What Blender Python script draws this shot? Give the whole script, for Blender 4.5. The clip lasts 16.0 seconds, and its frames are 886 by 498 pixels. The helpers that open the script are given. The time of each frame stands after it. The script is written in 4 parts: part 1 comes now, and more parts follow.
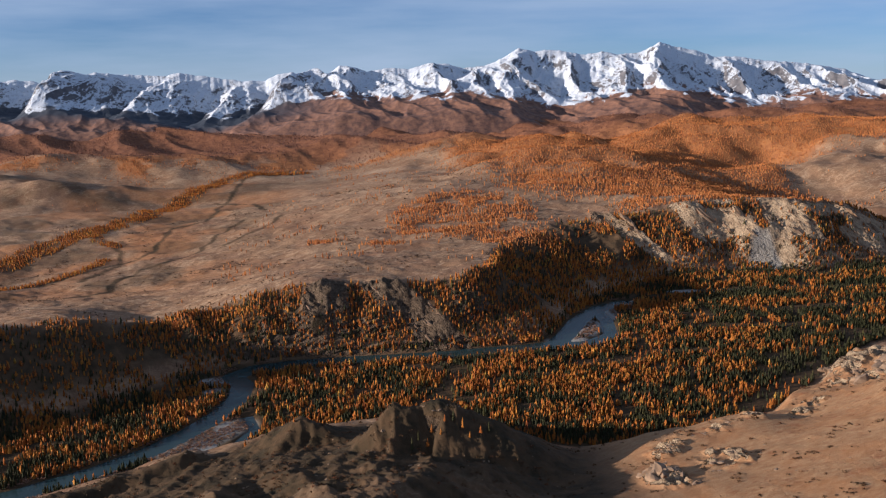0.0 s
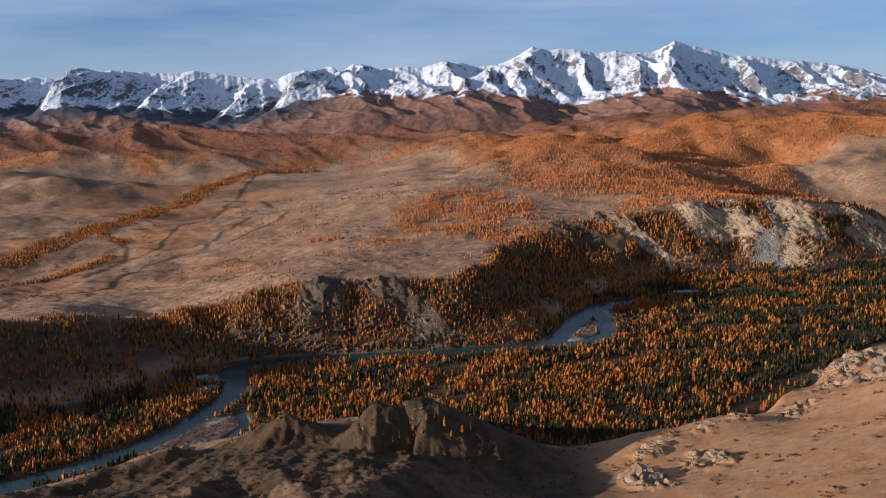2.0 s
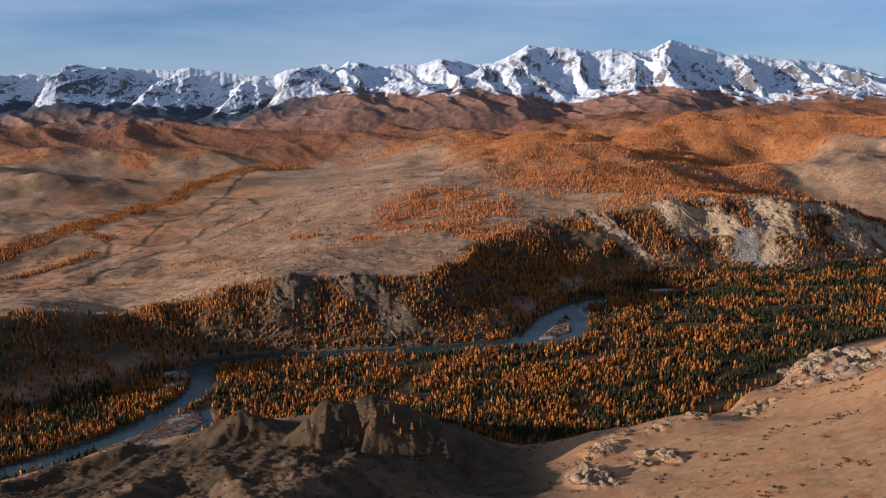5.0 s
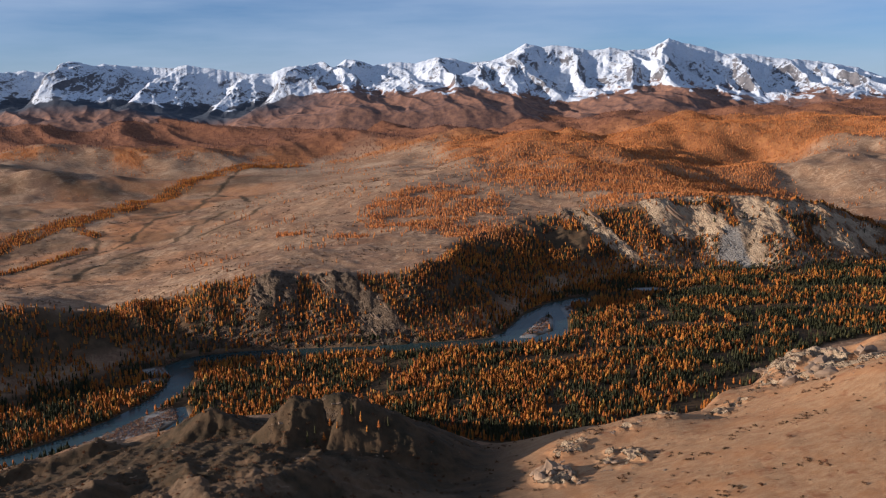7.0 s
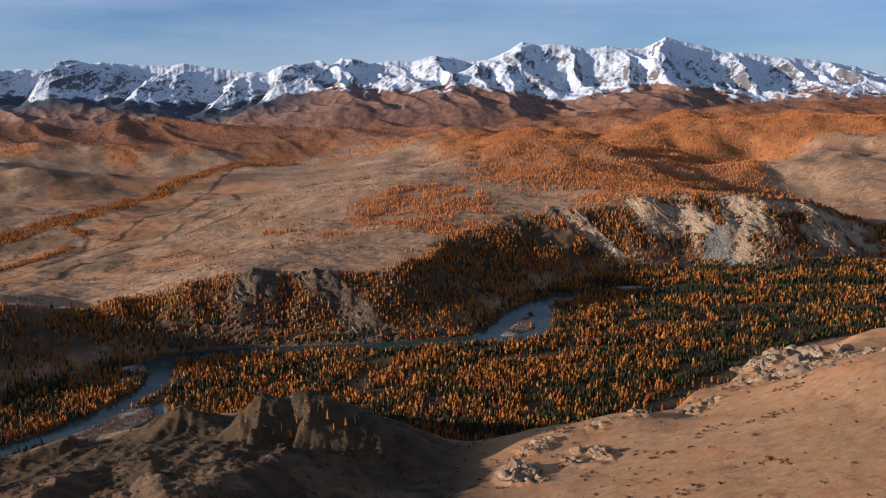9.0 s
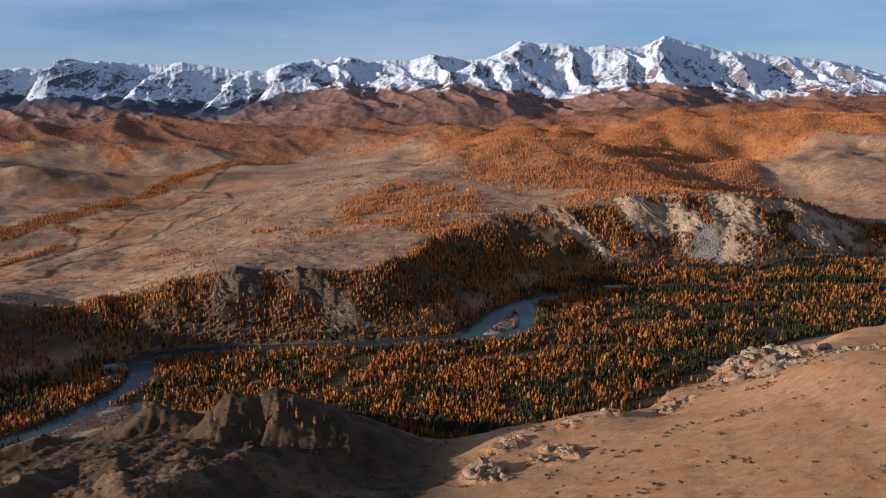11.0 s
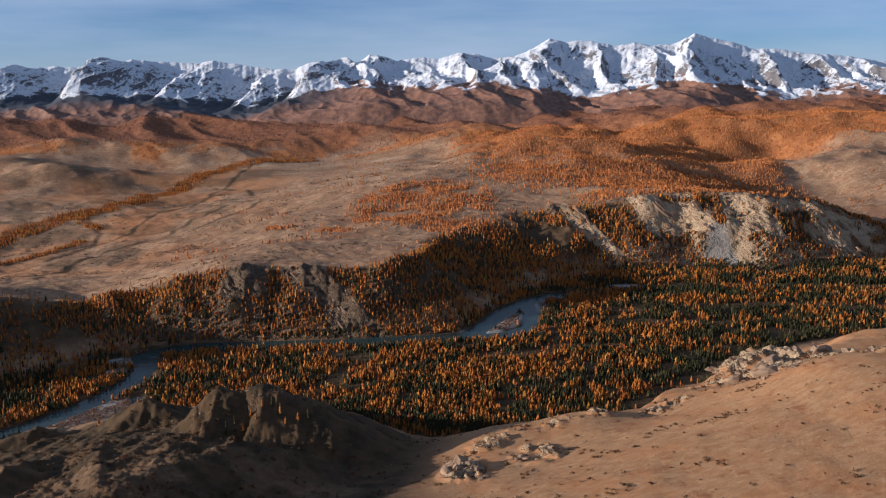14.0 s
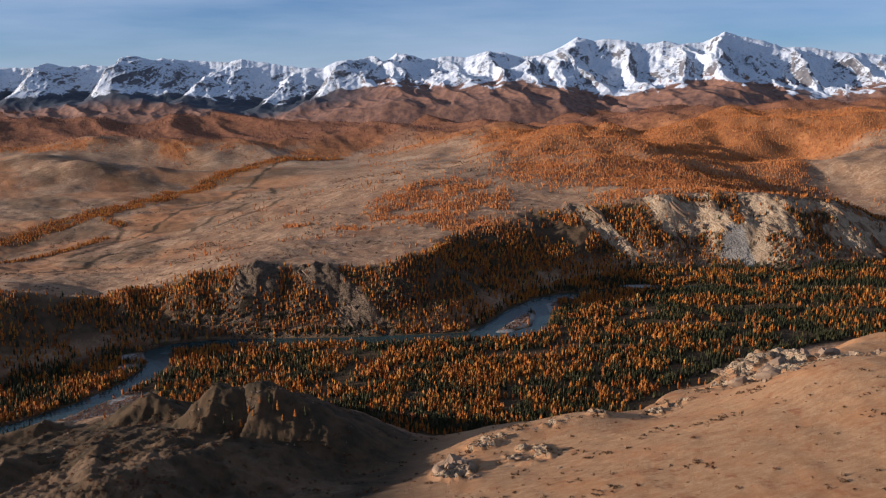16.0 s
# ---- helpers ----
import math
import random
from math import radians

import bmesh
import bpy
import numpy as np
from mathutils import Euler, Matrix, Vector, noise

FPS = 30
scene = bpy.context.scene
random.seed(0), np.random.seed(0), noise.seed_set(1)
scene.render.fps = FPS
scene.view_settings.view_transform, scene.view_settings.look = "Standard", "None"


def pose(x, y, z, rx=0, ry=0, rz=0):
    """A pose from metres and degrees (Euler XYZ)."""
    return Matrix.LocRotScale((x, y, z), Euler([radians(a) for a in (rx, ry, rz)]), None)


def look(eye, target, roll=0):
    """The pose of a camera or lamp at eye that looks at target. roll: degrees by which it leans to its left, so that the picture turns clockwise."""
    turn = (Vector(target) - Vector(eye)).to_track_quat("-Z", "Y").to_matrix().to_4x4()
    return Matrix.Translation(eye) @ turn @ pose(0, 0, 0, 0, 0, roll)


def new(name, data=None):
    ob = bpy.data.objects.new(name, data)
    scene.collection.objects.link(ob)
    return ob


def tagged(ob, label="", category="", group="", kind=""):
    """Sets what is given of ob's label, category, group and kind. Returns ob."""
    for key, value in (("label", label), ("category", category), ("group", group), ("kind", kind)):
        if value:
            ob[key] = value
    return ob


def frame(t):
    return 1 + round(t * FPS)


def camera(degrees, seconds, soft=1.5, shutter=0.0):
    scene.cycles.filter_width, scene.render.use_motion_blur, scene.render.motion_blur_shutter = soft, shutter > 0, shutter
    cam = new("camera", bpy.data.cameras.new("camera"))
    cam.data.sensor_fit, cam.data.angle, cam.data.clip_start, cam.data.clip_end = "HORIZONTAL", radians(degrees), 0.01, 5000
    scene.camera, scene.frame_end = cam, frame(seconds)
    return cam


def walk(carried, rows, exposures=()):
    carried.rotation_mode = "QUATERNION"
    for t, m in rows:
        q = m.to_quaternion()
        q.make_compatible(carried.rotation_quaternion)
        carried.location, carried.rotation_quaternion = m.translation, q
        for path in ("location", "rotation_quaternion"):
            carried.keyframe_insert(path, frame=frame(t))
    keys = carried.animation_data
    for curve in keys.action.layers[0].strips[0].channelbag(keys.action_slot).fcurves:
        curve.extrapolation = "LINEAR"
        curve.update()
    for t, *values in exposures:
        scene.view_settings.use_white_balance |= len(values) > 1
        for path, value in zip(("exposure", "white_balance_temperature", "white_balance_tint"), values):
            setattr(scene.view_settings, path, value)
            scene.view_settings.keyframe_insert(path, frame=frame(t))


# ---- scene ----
cam = camera(50.0, 16.0, 1.2)
PATH = (
    (0, -0.15, -0.67, 467.21, 79.783, 1.116, -2.153),
    (0.5, 7.98, -0.31, 466.81, 79.778, 1.076, -1.523),
    (1, 16.11, 0.10, 466.41, 79.758, 1.007, -1.069),
    (1.5, 24.23, 0.55, 465.98, 79.740, 0.973, -1.013),
    (2, 32.34, 1.03, 465.54, 79.727, 0.937, -0.955),
    (2.5, 40.45, 1.54, 465.10, 79.717, 0.892, -0.901),
    (3, 48.54, 2.07, 464.64, 79.713, 0.846, -0.844),
    (3.5, 56.61, 2.61, 464.17, 79.706, 0.785, -0.778),
    (4, 64.68, 3.15, 463.70, 79.686, 0.783, -0.723),
    (6.5, 104.76, 5.73, 461.37, 79.565, 0.610, -0.447),
    (7, 112.73, 6.20, 460.92, 79.555, 0.578, -0.392),
    (7.5, 120.69, 6.63, 460.49, 79.543, 0.547, -0.342),
    (8, 128.63, 7.03, 460.09, 79.519, 0.556, -0.291),
    (8.5, 136.55, 7.41, 459.70, 79.506, 0.504, -0.218),
    (9, 144.47, 7.74, 459.32, 79.481, 0.527, -0.184),
    (11.5, 183.91, 9.00, 457.88, 79.409, 0.499, 0.374),
    (12, 191.78, 9.17, 457.69, 79.396, 0.563, 0.764),
    (12.5, 199.66, 9.31, 457.55, 79.392, 0.574, 0.898),
    (13, 207.55, 9.44, 457.45, 79.379, 0.557, 1.253),
    (13.5, 215.44, 9.55, 457.39, 79.359, 0.569, 1.781),
    (14, 223.34, 9.66, 457.39, 79.340, 0.572, 2.354),
    (14.5, 231.26, 9.76, 457.43, 79.326, 0.585, 2.899),
    (15, 239.20, 9.86, 457.52, 79.314, 0.573, 3.376),
    (15.5, 247.16, 9.97, 457.67, 79.291, 0.567, 3.864),
    (16, 255.14, 10.10, 457.88, 79.274, 0.563, 4.354),
)
walk(cam, [(row[0], pose(*row[1:])) for row in PATH], [(0.0, 0.71, 5400, 10), (16.0, 0.71, 5400, 10)])

# ---------------------------------------------------------------- light
SUN_TRAVEL = Vector((1.0, 0.26, -0.195)).normalized()
sun_data = bpy.data.lights.new("sun", "SUN")
sun_data.energy, sun_data.angle, sun_data.color = 5.0, radians(0.6), (1.0, 0.80, 0.60)
sun = new("sun", sun_data)
sun.matrix_world = look((-800, 200, 900), Vector((-800, 200, 900)) + SUN_TRAVEL)
world = bpy.data.worlds.new("world")
scene.world = world
world.use_nodes = True
wt = world.node_tree
sky = wt.nodes.new("ShaderNodeTexSky")
sky.sky_type, sky.sun_disc = "NISHITA", False
sky.sun_elevation, sky.sun_rotation = radians(10.7), math.atan2(-SUN_TRAVEL.x, -SUN_TRAVEL.y)
sky.altitude, sky.air_density, sky.dust_density, sky.ozone_density = 2200, 0.8, 0.0, 4.0
background = wt.nodes["Background"]
background.inputs["Strength"].default_value = 0.05
# thin streaks of high cloud, drawn out along the horizon
way = wt.nodes.new("ShaderNodeTexCoord")
drawn = wt.nodes.new("ShaderNodeMapping")
drawn.inputs["Scale"].default_value = (1.6, 1.6, 13.0)
drawn.inputs["Rotation"].default_value = (0.05, 0.06, 0.3)
veil = wt.nodes.new("ShaderNodeTexNoise")
veil.inputs["Scale"].default_value, veil.inputs["Detail"].default_value, veil.inputs["Roughness"].default_value = 1.6, 6.0, 0.55
thin = wt.nodes.new("ShaderNodeMapRange")
thin.inputs["From Min"].default_value, thin.inputs["From Max"].default_value, thin.inputs["To Max"].default_value = 0.24, 0.74, 0.85
cool = wt.nodes.new("ShaderNodeMix")
cool.data_type, cool.blend_type = "RGBA", "MULTIPLY"
cool.inputs[0].default_value, cool.inputs[7].default_value = 1.0, (1.06, 0.99, 1.0, 1)
cloud = wt.nodes.new("ShaderNodeMix")
cloud.data_type = "RGBA"
cloud.inputs[7].default_value = (5.7, 6.3, 7.2, 1)
wt.links.new(way.outputs["Generated"], drawn.inputs["Vector"])
wt.links.new(drawn.outputs[0], veil.inputs["Vector"])
wt.links.new(veil.outputs["Fac"], thin.inputs["Value"])
wt.links.new(sky.outputs[0], cool.inputs[6])
wt.links.new(cool.outputs[2], cloud.inputs[6])
wt.links.new(thin.outputs[0], cloud.inputs[0])
wt.links.new(cloud.outputs[2], background.inputs[0])

# ---------------------------------------------------------------- noise
_perm = np.random.RandomState(7).permutation(4096)
_grad = np.random.RandomState(8).uniform(0, 2 * np.pi, 4096)


def perlin(x, y):
    """Gradient noise of arrays, about -0.7 to 0.7."""
    xi, yi = np.floor(x).astype(np.int64), np.floor(y).astype(np.int64)
    xf, yf = x - xi, y - yi
    u, v = xf * xf * xf * (xf * (xf * 6 - 15) + 10), yf * yf * yf * (yf * (yf * 6 - 15) + 10)

    def corner(i, j):
        a = _grad[_perm[(_perm[(xi + i) & 4095] + yi + j) & 4095]]
        return np.cos(a) * (xf - i) + np.sin(a) * (yf - j)

    low = corner(0, 0) * (1 - u) + corner(1, 0) * u
    high = corner(0, 1) * (1 - u) + corner(1, 1) * u
    return low * (1 - v) + high * v


def fbm(x, y, size, octaves=4, gain=0.5):
    total, amp, f = np.zeros_like(x, dtype=float), 1.0, 1.0 / size
    for k in range(octaves):
        total += amp * perlin(x * f + 17.3 * k, y * f - 9.1 * k)
        amp, f = amp * gain, f * 2.03
    return total


def ridged(x, y, size, octaves=4, gain=0.5):
    """0 in the gullies to about 1 on sharp crests."""
    total, amp, f, norm = np.zeros_like(x, dtype=float), 1.0, 1.0 / size, 0.0
    for k in range(octaves):
        total += amp * (1 - np.minimum(np.abs(perlin(x * f + 31.7 * k, y * f + 5.3 * k)) * 2.2, 1)) ** 1.5
        norm, amp, f = norm + amp, amp * gain, f * 2.07
    return total / norm


def smooth(a, b, v):
    t = np.clip((v - a) / (b - a), 0, 1)
    return t * t * (3 - 2 * t)


def line_distance(x, y, line):
    """Distance to a line of points, signed: positive on its left, and the x of the nearest place."""
    best, sign = np.full(x.shape, 1e9), np.ones(x.shape)
    for (ax, ay), (bx, by) in zip(line[:-1], line[1:]):
        dx, dy = bx - ax, by - ay
        t = np.clip(((x - ax) * dx + (y - ay) * dy) / (dx * dx + dy * dy), 0, 1)
        d = np.hypot(x - ax - t * dx, y - ay - t * dy)
        side = np.sign(dx * (y - ay) - dy * (x - ax) + 1e-9)
        near = d < best - 1e-6
        best, sign = np.where(near, d, best), np.where(near, side, sign)
    return best * sign


def surface(knots, soft):
    """A smooth surface through a few heights of the plan."""
    k = np.array(knots, float)
    n = len(k)
    r = np.sqrt((k[:, None, 0] - k[None, :, 0]) ** 2 + (k[:, None, 1] - k[None, :, 1]) ** 2 + soft * soft) / 1000
    a = np.zeros((n + 3, n + 3))
    a[:n, :n], a[:n, n], a[n, :n] = r, 1, 1
    a[:n, n + 1 :], a[n + 1 :, :n] = k[:, :2] / 1000, k[:, :2].T / 1000
    w = np.linalg.solve(a, np.r_[k[:, 2], 0, 0, 0])

    def height(x, y):
        z = w[n] + w[n + 1] * x / 1000 + w[n + 2] * y / 1000
        for (px, py, _), c in zip(k, w):
            z = z + c * np.sqrt((x - px) ** 2 + (y - py) ** 2 + soft * soft) / 1000
        return z

    return height


# ---------------------------------------------------------------- plan and world
# The land is drawn on a plan that lies at a slant: the world's ground rises by LEAN towards the mountains.
EYE, LEAN = np.array((-0.15, -0.67, 467.21)), 0.07


def to_world(p):
    """Places of the plan (last axis x, y, z) in the world."""
    q = np.asarray(p, float) - EYE
    c, s = np.cos(LEAN), np.sin(LEAN)
    return np.stack([q[..., 0], c * q[..., 1] - s * q[..., 2], s * q[..., 1] + c * q[..., 2]], -1) + EYE


# ---------------------------------------------------------------- the lie of the land
NORTH_FOOT = [(-2600, 640), (-1300, 740), (-950, 880), (-700, 1015), (-508, 1085), (-400, 1150), (-335, 1205), (-290, 1248), (-240, 1268), (-171, 1275), (0, 1274),
              (90, 1278), (150, 1290), (200, 1318), (240, 1396), (262, 1460), (349, 1520), (451, 1600), (600, 1635), (731, 1612),
              (858, 1645), (960, 1690), (1150, 1720), (2600, 1500)]
SOUTH_FOOT = [(2600, 1500), (900, 1330), (650, 1240), (555, 1160), (495, 1088), (447, 1038), (353, 980), (255, 948), (200, 940), (130, 952),
              (60, 985), (-40, 1000), (-120, 985), (-190, 945), (-290, 912), (-435, 898), (-900, 850), (-2600, 800)]
RIVER = [(-2600, 700), (-700, 840), (-520, 897), (-430, 916), (-354, 960), (-305, 1002), (-270, 1044), (-242, 1094), (-226, 1146), (-228, 1192),
         (-246, 1222), (-222, 1247), (-169, 1258), (-73, 1260), (5, 1256), (93, 1260), (157, 1263), (203, 1275), (226, 1317), (252, 1375),
         (294, 1432), (340, 1460)]
UPPER_RIVER = [(340, 1460), (400, 1486), (453, 1502), (560, 1520), (800, 1510), (1200, 1490), (2600, 1450)]
SIDE_CHANNEL = [(196, 1268), (250, 1276), (289, 1308), (296, 1372), (290, 1430)]
# a long bar of gravel and willows in the lower river, and the thin arm south of it
BAR = [(-276, 990), (-240, 1020), (-208, 1060)]
BAR_CHANNEL = [(-205, 1085), (-190, 1045), (-214, 985), (-268, 964), (-330, 940)]
# the heights at x -1150 are an unseen hill, added to shade the slope
NORTH_KNOTS = [  # x, y, height
    (-1150, 960, 205), (-1150, 1050, 208), (-1150, 1150, 172), (-1150, 1300, 70), (-850, 1120, 130), (-700, 1180, 70), (-850, 1300, 50), (-488, 1351, 40), (-440, 1310, 42), (-421, 1394, 16), (-289, 1362, 42), (-223, 1449, 58), (-163, 1397, 70), (-37, 1346, 76), (80, 1523, 71),
    (221, 1687, 70), (359, 1720, 74), (482, 1734, 99), (653, 1741, 105), (707, 1737, 104), (860, 1752, 84), (940, 1745, 66), (985, 1800, 38), (-38, 1831, 50), (22, 2026, 70), (307, 1856, 74),
    (-400, 1700, 0), (-780, 1931, -52), (-755, 2226, -48), (-566, 2450, -52), (-763, 2471, -60), (-543, 3086, -60), (-209, 3095, -55), (254, 2759, 30),
    (449, 2497, 96), (893, 2790, 24), (1131, 3001, 94), (1060, 2733, 4), (1006, 2243, 8)]
NORTH_KNOTS += [(990, 1960, -5), (1222, 2519, 67), (1277, 2886, 74), (224, 3287, 1), (-1305, 3236, -40), (-69, 4220, -15), (776, 4025, -3), (1133, 4024, 4), (-850, 4369, -5),
                (-1900, 4300, 0), (2200, 4200, 10), (-1500, 2300, -50), (1700, 2300, 90), (2300, 3000, 80)]
SOUTH_KNOTS = [
    (209, 705, 86), (264, 762, 79), (233, 800, 71), (384, 862, 65), (333, 861, 69), (532, 1060, 58), (485, 977, 53), (564, 858, 133), (452, 688, 133), (530, 840, 131),
    (395, 696, 121), (310, 670, 110), (640, 1060, 56), (740, 1040, 66), (-76, 765, 60), (-70, 812, 52), (-196, 850, 26), (-200, 790, 40), (-175, 725, 58), (-128, 790, 46), (-162, 860, 26),
    (30, 840, 44), (120, 830, 44), (110, 740, 62), (62, 745, 66), (171, 846, 44), (-290, 850, 14), (-250, 760, 50), (60, 600, 108), (30, 660, 90), (-40, 592, 104), (-110, 640, 84), (-150, 600, 92), (-260, 620, 84), (300, 500, 140), (-60, 850, 40), (-30, 745, 66)]
SOUTH_KNOTS += [(0, 0, 160), (400, 0, 180), (-1200, 300, 150), (1200, 300, 200), (900, 900, 150), (-900, 780, 60), (0, -1500, 120), (-2400, -1500, 100), (2400, -1500, 160), (2400, 1200, 120)]
north_surface, south_surface = surface(NORTH_KNOTS, 60), surface(SOUTH_KNOTS, 25)


KNOLLS = [(-1180, 3260, 230, 130, 30), (-1090, 2800, 170, 110, 30), (-930, 2850, 150, 90, 20), (-820, 3230, 190, 120, 26), (-560, 3360, 210, 120, 28), (-400, 3520, 190, 130, 26),
          (-200, 3530, 180, 120, 20), (-1350, 2950, 190, 120, 28), (190, 3300, 230, 150, 30), (560, 3120, 220, 130, 26)]


def floor_height(x):
    return np.clip(0.035 * (x - 150), -25, 0)


def bare_rock(x, t):
    """Where the north slope is bare rock: along the slope x, and up it t from 0 at the foot to 1 at the rim."""
    slab = 1 - smooth(14, 26, np.abs(x - 365 - 105 * (1 - t)))
    slab = slab * smooth(0.1, 0.25, t)
    face = smooth(474, 492, x - 55 * (1 - t)) * (1 - smooth(625, 650, x)) * smooth(0.3, 0.42, t)
    bright = smooth(646, 660, x) * (1 - smooth(935, 985, x)) * (1 - smooth(0.0, 0.12, t - np.interp(x, [700, 960], [1.0, 0.7]))) * smooth(0.0, 0.1, t - np.interp(x, [650, 700, 760, 880], [0.35, 0.34, 0.3, 0.02]))
    slant = fbm(x * 0.8 + 130 * t, 70 * t - x * 0.25, 62, 3)
    bright, face = bright * smooth(-0.36, -0.2, slant), face * smooth(-0.36, -0.2, slant)
    rib = 1 - smooth(24, 40, np.abs(x + 45 - 95 * (1 - t)))
    rib = np.maximum(rib, smooth(-170, -150, x) * (1 - smooth(-105, -85, x)) * smooth(0.45, 0.6, t))
    return np.clip(np.maximum.reduce([slab, face, bright, rib]), 0, 1)


def scree_fan(x, t):
    """The pale fan of stones at the foot of the cliff."""
    return (1 - smooth(0.36, 0.46, t)) * (1 - smooth(0, 8, np.abs(x - 640) - 52 * (0.55 - t))) * (t > -0.5)


RIDGE_RIM = [(203, 722), (214, 745), (224, 772), (233, 800), (262, 820), (290, 838), (333, 858), (384, 868), (420, 905), (470, 965), (520, 1035), (545, 1085)]


def shoulder(x, y):
    """The craggy shoulder at the far end of the ridge, 0 to 1."""
    band = 1 - smooth(45, 85, np.abs((x - 565) * 0.8 + (y - 975) * 0.6) + 22 * fbm(x, y, 50, 3))
    return band * smooth(825, 870, y) * (1 - smooth(1050, 1100, y)) * smooth(460, 490, x) * smooth(-0.3, 0.05, fbm(x + 30, y, 34, 3))


# crests of the near hill and of the spur beyond the river: x, y, height; then the fall of the west and the east flank
CRESTS = [([(-62, 784, 64), (-50, 790, 80), (-38, 798, 104), (-19, 809, 116), (0, 811, 110), (16, 810, 118), (34, 806, 113), (64, 799, 100), (110, 822, 62), (150, 840, 46)], 1.05, 0.62),
          ([(-92, 888, 60), (-113, 877, 74), (-126, 858, 64), (-136, 840, 54), (-122, 790, 70), (-100, 730, 92), (-75, 670, 112), (-50, 600, 126)], 0.62, 0.85),
          ([(-70, 850, 62), (-92, 868, 68), (-113, 877, 74)], 0.8, 0.7),
          ([(-158, 836, 40), (-166, 812, 52), (-152, 750, 76), (-160, 690, 96), (-172, 600, 112)], 0.5, 0.8),
          ([(-205, 884, 24), (-230, 876, 42), (-262, 858, 36), (-300, 830, 34), (-360, 790, 36)], 0.5, 0.7),
          ([(84, 744, 76), (40, 722, 96), (10, 700, 107), (-14, 655, 120), (-30, 592, 134)], 0.3, 0.42),
          ([(-46, 732, 90), (-40, 722, 100), (-34, 706, 92)], 0.9, 0.8)]
SPUR = ([(-640, 1060, 44), (-560, 1150, 47), (-510, 1235, 51), (-450, 1298, 47), (-405, 1322, 36)], 0.35, 0.62)


def crest_height(x, y, line, west, east):
    """A ridge along a line of heights, falling to both sides."""
    best = np.full(x.shape, -1e3)
    for (ax, ay, az), (bx, by, bz) in zip(line[:-1], line[1:]):
        dx, dy = bx - ax, by - ay
        t = np.clip(((x - ax) * dx + (y - ay) * dy) / (dx * dx + dy * dy), 0, 1)
        ex, ey = x - ax - t * dx, y - ay - t * dy
        fall = np.where(ex < 0, west, east)
        best = np.maximum(best, az + t * (bz - az) - fall * (np.sqrt(ex * ex + ey * ey + 9) - 3))
    return best


def land(x, y):
    """Height of the ground and what lies there: a dictionary of distances and masks."""
    rough = smooth(0, 300, y) * (1 - smooth(2400, 3200, y))
    warp = fbm(x, y, 90, 3) * 26 * rough
    dn, ds = line_distance(x, y, NORTH_FOOT), line_distance(x, y, SOUTH_FOOT)
    dr = np.minimum(np.abs(line_distance(x, y, RIVER)), np.abs(line_distance(x, y, SIDE_CHANNEL)) + 4)
    dr = np.minimum(dr, np.abs(line_distance(x, y, UPPER_RIVER)) + 10)
    dr = np.minimum(dr, np.abs(line_distance(x, y, BAR_CHANNEL)) + 8)
    wn = np.interp(x, [-500, -300, -150, 60, 200, 300, 450, 650, 850, 1000], [150, 110, 75, 75, 170, 210, 110, 95, 110, 160])
    tn = np.clip((dn + warp * 0.8 * smooth(0, 40, dn)) / wn, 0, 1)
    ts = np.clip((ds + warp * 0.8 * smooth(0, 40, ds)) / np.interp(x, [350, 430, 530, 600], [95.0, 48.0, 50.0, 110.0]), 0, 1)
    up_n, up_s = tn * (1.35 - 0.35 * tn), ts * ts * (3 - 2 * ts)
    zf = floor_height(x)
    zn, zs = north_surface(x, y), south_surface(x, y)
    hills = smooth(2900, 3600, y)
    zn = zn + hills * (ridged(x + 0.6 * y, y * 0.6, 560, 4, 0.42) - 0.45) * 58 + smooth(1900, 2600, y) * smooth(-300, 300, x) * fbm(x, y, 260, 3) * 40
    left_hills = smooth(-300, -700, x) * smooth(2450, 2700, y) * (1 - hills)
    zn = zn + left_hills * fbm(x * 0.6, y * 1.3, 300, 3) * 30
    for kx, ky, rx, ry, kz in KNOLLS:
        zn = zn + kz * np.exp(-(((x - kx) / rx) ** 2 + ((y - ky) / ry) ** 2)) * (1 + 0.3 * fbm(x, y, 120, 3))
    z = zf + (zn - zf) * up_n + (zs - zf) * up_s
    inside = smooth(-30, 0, ds)
    wx, wy = x + 9 * fbm(x, y, 46, 3), y + 9 * fbm(x + 300, y, 46, 3)
    for line, west, east in CRESTS:
        up = crest_height(wx, wy, line, west, east) - 400 * (1 - inside)
        z = np.where(up > z - 12, z + 0.5 * (up - z + np.sqrt((up - z) ** 2 + 20)), z)
    up = crest_height(wx, wy, *SPUR)
    z = np.where(up > z - 12, z + 0.5 * (up - z + np.sqrt((up - z) ** 2 + 20)), z)
    # gullies, ledges and small relief
    steep_n = smooth(0.02, 0.3, tn) * (1 - smooth(0.85, 1.25, (dn + warp) / wn))
    bare = bare_rock(x, tn + 0.12 * fbm(x, y, 40, 3)) * smooth(-0.15, 0.05, dn / wn) * (1 - smooth(1.1, 1.5, dn / wn))
    hill = smooth(0, 60, ds) * (1 - smooth(60, 170, x)) * smooth(450, 600, y)
    ridge = smooth(0, 60, ds) * smooth(120, 220, x) * smooth(300, 500, y)
    lean = x + 1.1 * z
    z = z + bare * ((ridged(lean, z * 1.6 + y * 0.25, 20, 4, 0.65) - 0.5) * np.where(x < 300, 13, 9) + (ridged(lean * 0.7 + 40, z, 75, 2) - 0.5) * 10)
    z = z + steep_n * (1 - bare) * (ridged(x, y * 0.6, 120, 4) - 0.5) * 20
    across, along = 0.9 * x - 0.44 * y, 0.44 * x + 0.9 * y
